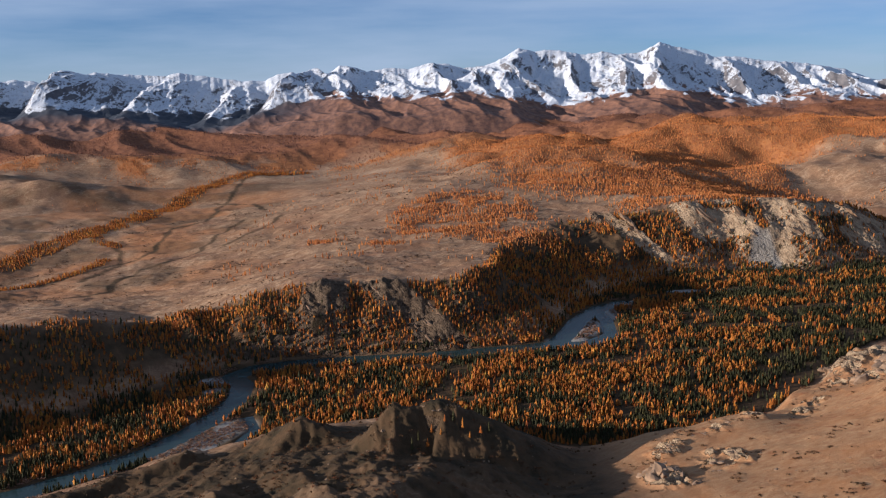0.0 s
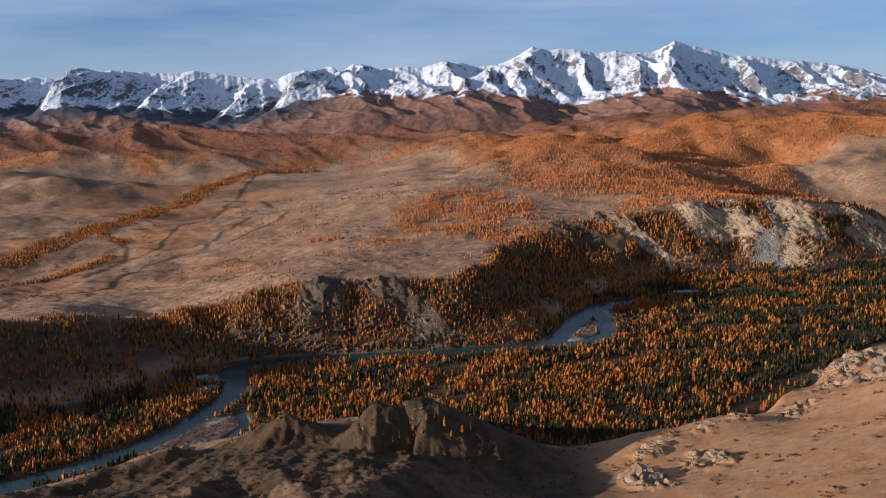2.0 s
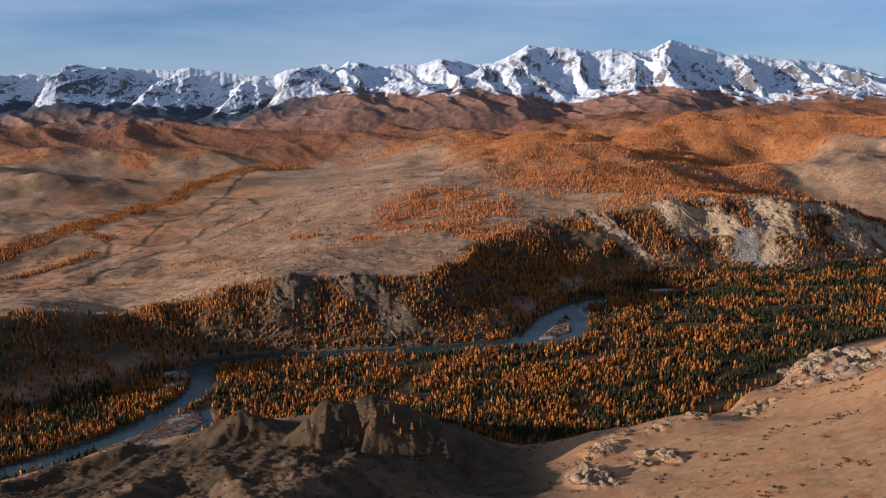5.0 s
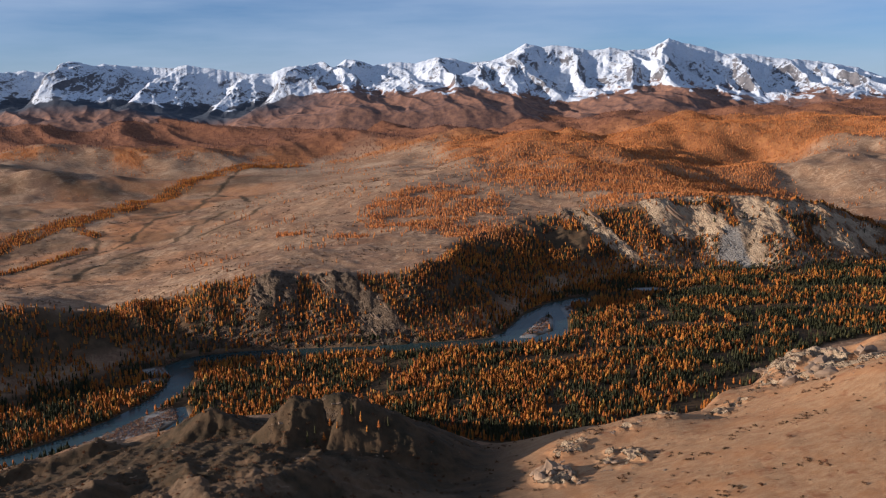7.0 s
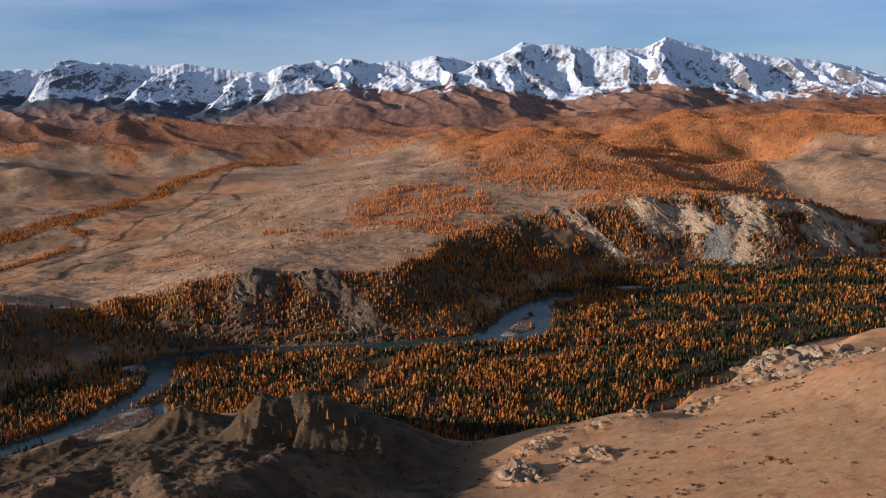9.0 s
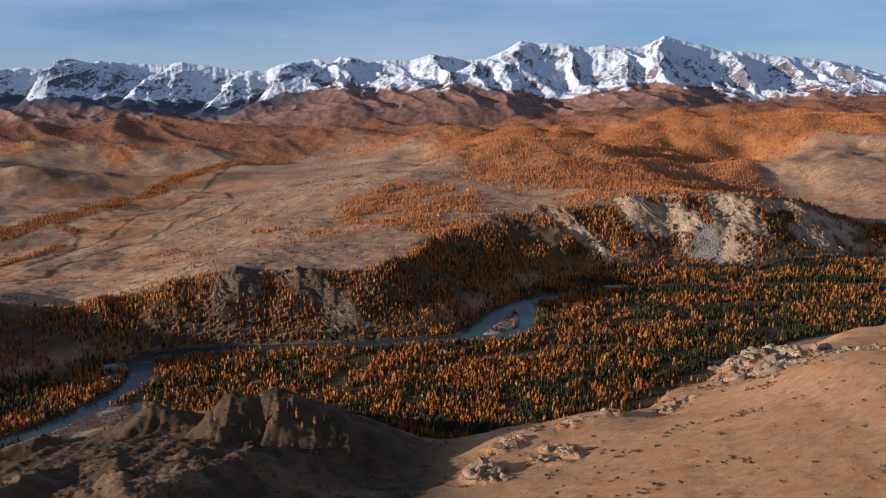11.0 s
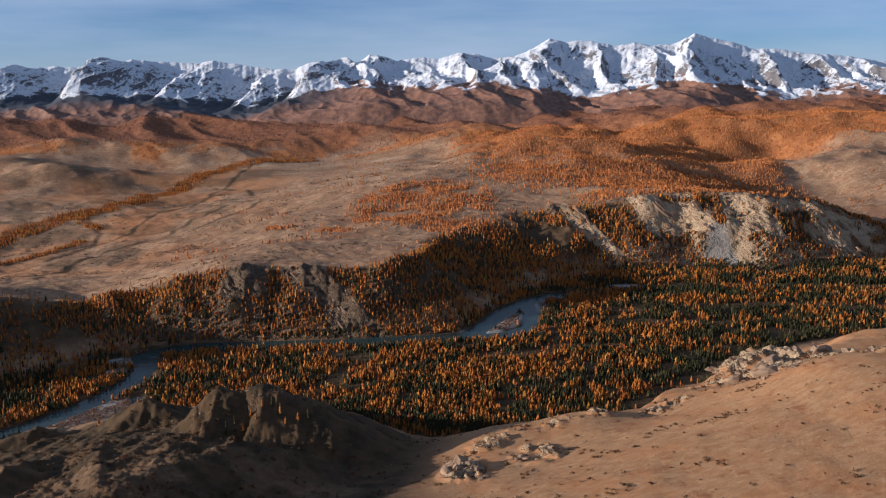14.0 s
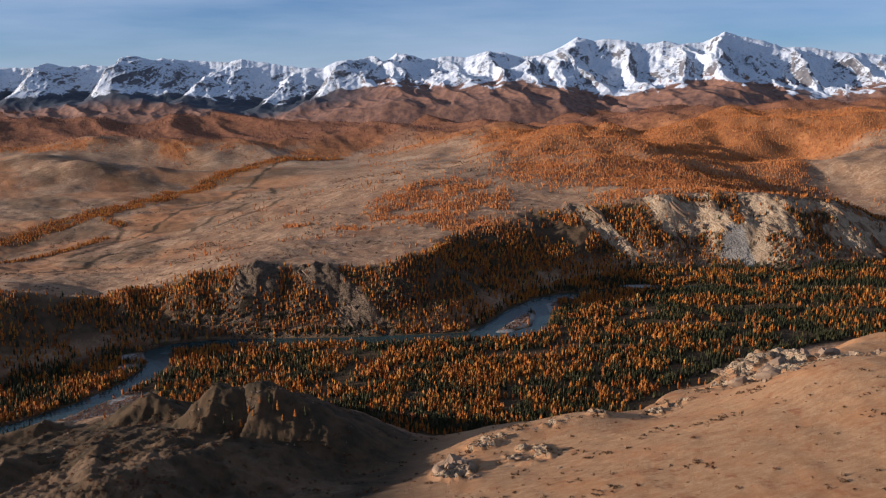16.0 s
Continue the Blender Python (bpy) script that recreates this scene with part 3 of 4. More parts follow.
def build_mountains():
    crest = [(-1983, 159), (-1873, 169), (-1779, 162), (-1701, 138), (-1602, 171), (-1483, 199), (-1398, 188), (-1276, 181), (-1168, 175), (-1086, 188), (-952, 167), (-791, 144),
             (-682, 143), (-613, 175), (-545, 179), (-496, 168), (-422, 192), (-382, 167), (-321, 209), (-245, 200), (-192, 176), (-83, 193), (12, 185), (107, 213), (189, 207)]
    crest += [(270, 185), (379, 194), (460, 228), (541, 275), (622, 256), (690, 265), (771, 254), (866, 237), (947, 252), (1029, 236), (1137, 245), (1225, 292), (1313, 265), (1409, 248),
              (1492, 218), (1628, 214), (1739, 194), (1876, 185), (2014, 167), (2152, 144), (2289, 94), (2900, 60)]
    foot = [(-1865, 40), (-1608, 55), (-1227, 33), (-846, -9), (-586, 45), (-329, 88), (-73, 72), (260, 94), (516, 66), (696, 26), (824, 50), (951, 75), (1155, 98), (1336, 71), (1597, 17), (1852, 53), (2157, 37)]
    us, ys = np.linspace(-0.54, 0.60, 1240), np.concatenate([np.linspace(3800, 4150, 90), np.linspace(4153, 4650, 205), np.linspace(4656, 4850, 12)])
    u, y = np.meshgrid(us, ys)
    x = u * y
    top = np.interp(u * 4650, *np.array(crest, float).T) + fbm(u * 4650, 0 * u, 45, 4) * 6
    low = np.interp(u * 4330, *np.array(foot, float).T) - 12
    s = np.clip((y - 4150) / 500, 0, 1)
    hump = 4 * s * (1 - s)
    xw = x + 60 * fbm(x, y, 270, 3) + 12 * fbm(x + 100, y, 60, 3)
    spur = ridged(xw + 0.25 * y, y * 0.42, 250, 2, 0.4)
    rib = ridged(xw - 0.3 * y, y * 0.5, 92, 3, 0.5)
    fine = ridged(xw + 0.2 * y, y * 0.55, 30, 3, 0.55)
    west = smooth(-0.02, -0.14, u)
    tooth = np.interp(u * 4650 + 0.5 * (4650 - y) + 40 * fbm(x, y, 160, 3), *np.array([(-2600, 0), (-2480, 1), (-2110, 0), (-2010, 0.9), (-1680, 0), (-1560, 1.15), (-1200, 0.15), (-1130, 0.5), (-830, 0), (-750, 0.6), (-560, 0.1), (-420, 1), (-180, 0.1), (-90, 0.7), (120, 0.2)]).T)
    spur = spur * (1 - 0.85 * west) + west * 0.85 * (0.1 + 0.95 * tooth)
    body = low + (top - low) * (0.35 * s + 0.65 * s ** 1.9) + hump * ((spur - 0.35) * (90 + 75 * west) + (rib - 0.4) * (22 - 6 * west) + (fine - 0.4) * 5)
    near_top = smooth(0.75, 1.0, s)
    body = body * (1 - near_top) + np.minimum(body, top) * near_top + (rib - 0.5) * 13 * near_top * (1 - s) * 4
    hills = low + 14 * (fbm(x, y, 240, 4) + 0.3) - 40 * (1 - smooth(3900, 4150, y)) - 60 * (1 - smooth(3800, 3920, y)) + (ridged(x + 0.5 * y, y * 0.8, 240, 3, 0.35) - 0.45) * 42 * smooth(3830, 3980, y) * (1 - smooth(4080, 4190, y)) + (spur - 0.35) * 36 * smooth(4000, 4150, y) * (1 - s) ** 4
    z = np.where(y > 4650, top - np.maximum(y - 4650, 0) * 0.6, np.where(s > 0, body + (hills - low) * (1 - smooth(0, 0.25, s)), hills))
    gx, gy = np.gradient(z, axis=1) / np.gradient(x, axis=1), np.gradient(z, axis=0) / np.gradient(y, axis=0)
    slope = np.hypot(gx, gy)
    patch = smooth(-0.25, 0.2, fbm(x, y, 130, 4))
    line = (z - low) + 21 * fbm(x, y, 100, 4) + 17 * (rib - 0.4) - 9 * west
    snow = 0.51 - (0.30 - 0.12 * west) * smooth(0.75, 1.25, slope) * patch - 0.14 * (1 - smooth(0.30, 0.44, fine)) * patch - (0.16 * west + 0.03) * smooth(0.7, 1.1, slope) * (1 - smooth(0.4, 0.8, s)) - 0.8 * (1 - smooth(9, 33, line))
    # the last mask marks the western foot that gets painted shade and haze
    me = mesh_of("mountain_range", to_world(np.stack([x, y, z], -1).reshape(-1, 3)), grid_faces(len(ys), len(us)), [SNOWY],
                 dict(snow=snow.ravel(), foot=(1 - smooth(17, 60, z - low)).ravel(), foot_haze=(smooth(-0.06, -0.17, u) * smooth(4000, 4120, y)).ravel()))
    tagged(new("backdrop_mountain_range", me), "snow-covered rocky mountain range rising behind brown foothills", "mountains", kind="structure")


def build_river():
    for name, line, half in (("water", RIVER, 26.0), ("water_side_channel", SIDE_CHANNEL, 20.0), ("water_upper", UPPER_RIVER, 13.0), ("water_bar_channel", BAR_CHANNEL, 13.0)):
        p = np.array(line, float)
        for _ in range(3):
            q = np.empty((len(p) * 2 - 2, 2))
            q[0::2], q[1::2] = 0.75 * p[:-1] + 0.25 * p[1:], 0.25 * p[:-1] + 0.75 * p[1:]
            p = np.vstack([p[:1], q, p[-1:]])
        d = np.gradient(p, axis=0)
        d /= np.linalg.norm(d, axis=1)[:, None] + 1e-9
        n = np.stack([-d[:, 1], d[:, 0]], 1)
        across = np.linspace(-1, 1, 5)
        xy = p[:, None] + n[:, None] * (across * half)[None, :, None]
        z = floor_height(p[:, 0])[:, None] - 1.6 + 0 * across[None] - {"water": 0.0, "water_side_channel": 0.004, "water_upper": 0.008, "water_bar_channel": 0.012}[name]
        v = np.concatenate([xy, z[..., None]], -1).reshape(-1, 3)
        tagged(new(name, mesh_of(name, to_world(v), grid_faces(len(p), 5)[:, ::-1], [WATER])), "grey-blue mountain river with pale gravel banks", "river", kind="structure")


build_ground()
build_mountains()
build_river()


# ---------------------------------------------------------------- trees
def tree_shape(rng, tiers, sides, width, bare=0.1, droop=0.05, trunk=True):
    """A needle-leaved tree of height 1: ragged tiers of boughs round a tapered trunk. Verts, triangles, slots (1:
    trunk).
    """
    v, f, s = [], [], []
    for k in range(tiers):
        u = k / tiers
        z = bare + (1 - bare) * u
        r = width * (1 - u) ** 0.85 * (1 + 0.25 * rng.uniform(-1, 1)) + 0.012
        if k == 0:
            r *= 0.8
        c = len(v)
        tilt, turn = rng.uniform(-0.02, 0.02, 2), rng.uniform(0, 6.28)
        v.append((tilt[0] * 0.5, tilt[1] * 0.5, min(1.0, z + 1.9 * (1 - bare) / tiers * (0.9 + 0.2 * rng.rand()))))
        for j in range(sides):
            a = turn + 2 * np.pi * j / sides + rng.uniform(-0.2, 0.2)
            q = r * (rng.uniform(0.8, 1.2) if j % 2 == 0 else rng.uniform(0.5, 0.75))
            v.append((np.cos(a) * q + tilt[0], np.sin(a) * q + tilt[1], z - droop * rng.uniform(-0.3, 1.0) * (1 if j % 2 == 0 else -0.4)))
        for j in range(sides):
            f.append((c, c + 1 + j, c + 1 + (j + 1) % sides))
            s.append(0)
    if trunk:
        c = len(v)
        for z, r in ((-0.03, 0.014), (0.55, 0.006)):
            for j in range(3):
                v.append((r * np.cos(2.1 * j), r * np.sin(2.1 * j), z))
        for j in range(3):
            n = (j + 1) % 3
            f += [(c + j, c + n, c + 3 + n), (c + j, c + 3 + n, c + 3 + j)]
            s += [1, 1]
    return np.array(v), np.array(f), np.array(s)


def forest(name, label, places, heights, leaf, shapes, seed):
    """Many trees in one mesh. places n x 3."""
    rng = np.random.RandomState(seed)
    places = to_world(places)
    pick = rng.randint(0, len(shapes), len(places))
    vs, fs, ss, ts, base = [], [], [], [], 0
    for k, (v, f, s) in enumerate(shapes):
        at = np.where(pick == k)[0]
        if not len(at):
            continue
        a = rng.uniform(0, 6.28, len(at))
        wide = heights[at] * rng.uniform(0.8, 1.25, len(at))
        x = (v[None, :, 0] * np.cos(a)[:, None] - v[None, :, 1] * np.sin(a)[:, None]) * wide[:, None]
        y = (v[None, :, 0] * np.sin(a)[:, None] + v[None, :, 1] * np.cos(a)[:, None]) * wide[:, None]
        z = v[None, :, 2] * heights[at][:, None]
        vs.append((np.stack([x, y, z], -1) + places[at][:, None]).reshape(-1, 3))
        fs.append((f[None] + (np.arange(len(at)) * len(v))[:, None, None] + base).reshape(-1, 3))
        ss.append(np.tile(s, len(at)))
        ts.append(np.repeat(np.clip(rng.normal(0.5, 0.22, len(at)), 0, 1), len(v)))
        base += len(at) * len(v)
    me = mesh_of(name, np.concatenate(vs), np.concatenate(fs), [leaf, BARK], dict(tint=np.concatenate(ts)), np.concatenate(ss), shade=False)
    return tagged(new(name, me), label, "forest", kind="stuff")


def scatter(rng, x0, x1, y0, y1, step, density):
    """Places on a jittered grid, kept with the given density (a function of x, y), with their heights."""
    gx, gy = np.meshgrid(np.arange(x0, x1, step), np.arange(y0, y1, step))
    x = gx.ravel() + rng.uniform(-0.48, 0.48, gx.size) * step
    y = gy.ravel() + rng.uniform(-0.48, 0.48, gx.size) * step
    inside = np.abs(np.arctan2(x - CENTRE[0], y)) < radians(34)
    x, y = x[inside], y[inside]
    keep = rng.rand(len(x)) < density(x, y)
    x, y = x[keep], y[keep]
    z, at = land(x, y)
    return np.stack([x, y, z - 0.2], -1), at


OLD_CHANNELS = [[(10, 1085), (37, 1112), (48, 1155), (66, 1183), (40, 1206), (-10, 1210)], [(325, 1275), (326, 1240), (296, 1203), (256, 1193), (215, 1197)], [(420, 1335), (494, 1327), (575, 1330)], [(560, 1400), (680, 1415), (800, 1400)]]
SIDE_MEADOW = [(390, 1025), (425, 1062), (475, 1108), (530, 1150)]


def valley_density(x, y):
    dn, ds = line_distance(x, y, NORTH_FOOT), line_distance(x, y, SOUTH_FOOT)
    dr = np.abs(line_distance(x, y, RIVER))
    side = np.abs(line_distance(x, y, SIDE_CHANNEL))
    lanes = smooth(0.025, 0.06, np.abs(fbm(x + 60, y * 1.5, 190, 2)))
    for line in OLD_CHANNELS:
        lanes = lanes * smooth(9, 18, np.abs(line_distance(x + 6 * perlin(x / 20, y / 20), y, line)))
    lanes = lanes * smooth(10, 20, np.abs(line_distance(x, y, SIDE_MEADOW)))
    return (dn < 6) * (ds < -6) * (dr > 17.5) * (side > 15) * (np.abs(line_distance(x, y, BAR)) > 26) * (np.abs(line_distance(x, y, BAR_CHANNEL)) > 10) * (np.abs(line_distance(x, y, UPPER_RIVER)) > 8) * (shoal(x, y) < 0.4) * (0.12 + 0.88 * lanes) * 0.95 * smooth(-0.5, -0.2, fbm(x, y, 38, 2))


def slope_density(x, y):
    z, at = land(x, y)
    d = smooth(-0.02, 0.04, at["dn"] / at["wn"]) * (1 - smooth(0.9, 1.2, at["dn"] / at["wn"])) * (1 - 0.94 * smooth(0.25, 0.6, at["bare"])) * smooth(-0.45, -0.05, fbm(x, y, 80, 3)) * (1 - 0.8 * smooth(0.55, 0.8, at["tn"]) * smooth(150, 200, x) * (1 - smooth(330, 380, x)))
    d = d * (1 - 0.85 * smooth(-12, 2, crest_height(x, y, *SPUR) - z) * smooth(15, 40, z))
    return d * 0.95 * (0.55 + 0.45 * smooth(-430, -330, x)) * (1 - smooth(0.2, 0.5, scree_fan(x, at["dn"] / at["wn"])))


def plateau_density(x, y):
    dn = line_distance(x, y, NORTH_FOOT)
    spots = smooth(-0.25, 0.02, fbm(x + 70, y * 1.2, 75, 4))
    grove = (1 - smooth(0.75, 1.1, np.hypot((x - 105) / 150, (y - 1860) / 210))) * spots
    edge = (1 - smooth(0.8, 1.1, np.hypot((x - 190) / 75, (y - 1640) / 60)))
    band = (1 - smooth(10, 26, np.abs(y - 1700 + 0.75 * (x + 70) - 25 * perlin(x / 60, x * 0)))) * smooth(-230, -190, x) * (1 - smooth(-40, 10, x)) * spots
    top = smooth(380, 450, x) * (1 - smooth(940, 1000, x)) * smooth(1745, 1790, y) * smooth(-0.2, 0.1, fbm(x, y, 60, 3))
    few = 0.05 * smooth(0.0, 0.25, fbm(x, y, 130, 3)) * smooth(-420, -300, x)
    glade = 1 - np.exp(-(((x - 370) / 90) ** 2 + ((y - 1905) / 45) ** 2))
    return np.clip(np.maximum.reduce([grove, edge * 0.9, band, top, few, far_forest(x, y) * glade]), 0, 1) * (dn > 60)


def single_trees(rng, places):
    """The trees along the near edge of the valley and on the rocky hill, each a thing with its trunk and crown."""
    makers = []
    for kind, leaf, wide, bare, droop in (("larch_tree", LARCH, 0.2, 0.12, 0.05), ("larch_tree", LARCH, 0.17, 0.08, 0.05), ("larch_tree", LARCH, 0.22, 0.15, 0.04),
                                          ("spruce_tree", SPRUCE, 0.17, 0.04, 0.09), ("spruce_tree", SPRUCE, 0.15, 0.05, 0.08)):
        v, f, _ = tree_shape(rng, 11, 10, wide, bare, droop, False)
        crown = mesh_of("crown", v, f, [leaf], dict(tint=np.full(len(v), rng.uniform(0.25, 0.8))), shade=False)
        rings = [(-0.04, 0.018), (0.02, 0.013), (0.3, 0.009), (0.65, 0.005), (0.93, 0.001)]
        tv = [(r * np.cos(a), r * np.sin(a), z) for z, r in rings for a in np.linspace(0, 2 * np.pi, 6, endpoint=False)]
        trunk = mesh_of("trunk", tv, grid_faces(5, 6, True), [BARK])
        makers.append((kind, crown, trunk))
    for x, y, z in to_world(places):
        kind, crown, trunk = makers[rng.choice(5, p=(0.3, 0.18, 0.17, 0.2, 0.15))]
        tree = new(kind)
        tree.location, tree.rotation_euler = (x, y, z), (0, 0, rng.uniform(0, 6.28))
        h = float(np.clip(rng.normal(8.9, 1.6), 5, 13))
        tree.scale = (h * rng.uniform(0.85, 1.2), h * rng.uniform(0.85, 1.2), h)
        for name, me in (("trunk", trunk), ("crown", crown)):
            piece = new(name, me)
            piece.parent = tree
        if kind == "larch_tree":
            tagged(tree, "orange autumn larch with a tapered bare trunk", "tree", "larches at the forest edge")
        else:
            tagged(tree, "dark green narrow spruce with drooping boughs", "tree", "spruces at the forest edge")


def build_trees():
    rng = np.random.RandomState(21)
    # larch needles again, lightened for sun and paled for haze in the colour
    russet = leaf_material("sunlit_hazy_larch_needles", [(0.0, (0.24, 0.075, 0.03)), (0.5, (0.52, 0.19, 0.055)), (1.0, (0.60, 0.27, 0.08))])
    larch = [tree_shape(rng, 4, 6, 0.25) for _ in range(9)]
    spruce = [tree_shape(rng, 4, 6, 0.21, 0.05, 0.08) for _ in range(7)]
    small = [tree_shape(rng, 2, 5, 0.3, 0.05, 0.05, False) for _ in range(6)]
    p, at = scatter(rng, -700, 1500, 880, 1660, 3.55, valley_density)
    order = np.argsort(-at["ds"] + 400 * (p[:, 0] > 470) + 400 * (p[:, 0] < -260))
    near = np.zeros(len(p), bool)
    near[order[:280]] = True
    single_trees(rng, p[near])
    p = p[~near]
    # more dark spruces by the south foot stand in for the hill's shade
    green = rng.rand(len(p)) < 0.26 + 0.2 * smooth(380, 620, p[:, 0]) + 0.4 * smooth(-75, -20, at["ds"][~near]) + 0.6 * smooth(-0.05, 0.16, fbm(p[:, 0] + 500, p[:, 1] * 1.7, 85, 4))
    h = rng.normal(7.8, 1.8, len(p)).clip(3.2, 13)
    forest("larch_forest", "dense orange autumn larches on the valley floor", p[~green], h[~green], LARCH, larch, 3)
    forest("spruce_forest", "dark green spruces among the larches on the valley floor", p[green], h[green] * 0.97, SPRUCE, spruce, 4)
    spots = np.array([(2, 780), (10, 776), (18, 783), (26, 786), (34, 790), (42, 786), (-4, 772), (58, 784), (22, 776), (14, 790), (48, 778), (66, 790), (-120, 872), (-150, 885), (-175, 900), (604, 905), (612, 915)], float)
    single_trees(rng, np.column_stack([spots, land(spots[:, 0], spots[:, 1])[0] - 0.3]))
    p, at = scatter(rng, -900, 1300, 1000, 1900, 4.0, slope_density)
    green = rng.rand(len(p)) < 0.3
    h = rng.normal(7.0, 1.6, len(p)).clip(3, 11)
    forest("slope_larch_forest", "orange larches on the steep river slopes", p[~green], h[~green], LARCH, larch, 5)
    forest("slope_spruce_forest", "dark spruces on the steep river slopes", p[green], h[green], SPRUCE, spruce, 6)
    p, at = scatter(rng, -1100, 1300, 1440, 2300, 5.0, plateau_density)
    light = [tree_shape(rng, 4, 6, 0.24, 0.08, 0.05, False) for _ in range(6)]
    # the lightened needles stand in for sunlight on these groves
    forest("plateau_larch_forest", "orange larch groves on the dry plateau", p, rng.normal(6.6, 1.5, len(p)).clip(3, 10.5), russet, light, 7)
    p, at = scatter(rng, -1000, -300, 1600, 3200, 5.0, stream_belt)
    forest("streamside_larch_wood", "orange larches in a winding belt along a steppe stream", p, rng.normal(6.6, 1.5, len(p)).clip(3, 11), LARCH, light, 17)
    p, at = scatter(rng, -1700, 1900, 2300, 3250, 5.8, plateau_density)
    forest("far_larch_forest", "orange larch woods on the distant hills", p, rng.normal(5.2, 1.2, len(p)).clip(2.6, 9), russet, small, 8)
    # purple-brown that puts the haze of distance into the foothill woods' colour
    bare = leaf_material("hazed_twigs", [(0.0, (0.12, 0.055, 0.045)), (0.5, (0.19, 0.088, 0.06)), (1.0, (0.29, 0.13, 0.065))])
    tiny = [tree_shape(rng, 2, 5, 0.24, 0.0, 0.05, False) for _ in range(6)]
    p, at = scatter(rng, -2700, 2800, 3250, 4150, 12.5, lambda x, y: 0.35 + 0.6 * smooth(-0.25, 0.1, fbm(x, y, 160, 3)))
    forest("foothill_woods", "russet birch and larch woods on the foothills, haze in their colour", p, rng.normal(6.0, 1.4, len(p)).clip(3, 10), bare, tiny, 12)


# ---------------------------------------------------------------- rocks and shrubs
def rock_material():
    m, nt, bsdf = material("outcrop_rock")
    tone = nt.nodes.new("ShaderNodeObjectInfo").outputs["Random"]
    base = ramp(nt, noise_of(nt, 0.35, 8, 0.7, (1, 1, 2.2)), [(0.34, (0.06, 0.038, 0.024)), (0.5, (0.25, 0.155, 0.088)), (0.7, (0.36, 0.24, 0.145))])
    base = mix(nt, ramp(nt, noise_of(nt, 0.9, 5, 0.6), [(0.55, (0, 0, 0)), (0.7, (0.7, 0.7, 0.7))]), base, (0.22, 0.11, 0.05))
    base = mix(nt, tone, base, mix(nt, 0.35, base, (0.2, 0.15, 0.11)))
    nt.links.new(base, bsdf.inputs["Base Color"])
    bsdf.inputs["Roughness"].default_value = 0.92
    bump(nt, bsdf, noise_of(nt, 1.2, 8, 0.7), 0.8, 0.5)
    return m


ROCK = rock_material()


def boulder(rng, detail=2):
    """An angular block: a ball cut by planes, its faces roughened. Verts and triangles."""
    bm = bmesh.new()
    bmesh.ops.create_icosphere(bm, subdivisions=detail, radius=1)
    v = np.array([p.co[:] for p in bm.verts])
    f = np.array([[p.index for p in q.verts] for q in bm.faces])
    bm.free()
    n = rng.normal(size=(8, 3))
    n /= np.linalg.norm(n, axis=1)[:, None]
    d = rng.uniform(0.3, 0.72, 8)
    r = np.min(np.where(v @ n.T > 0.05, d / np.maximum(v @ n.T, 0.05), 9.0), axis=1).clip(0.35, 1.25)
    r = r * (1 + 0.06 * perlin(v[:, 0] * 3 + v[:, 2] * 2 + rng.rand() * 50, v[:, 1] * 3) + 0.06 * perlin(v[:, 0] * 9, v[:, 1] * 9 + v[:, 2] * 7))
    return v * r[:, None], f


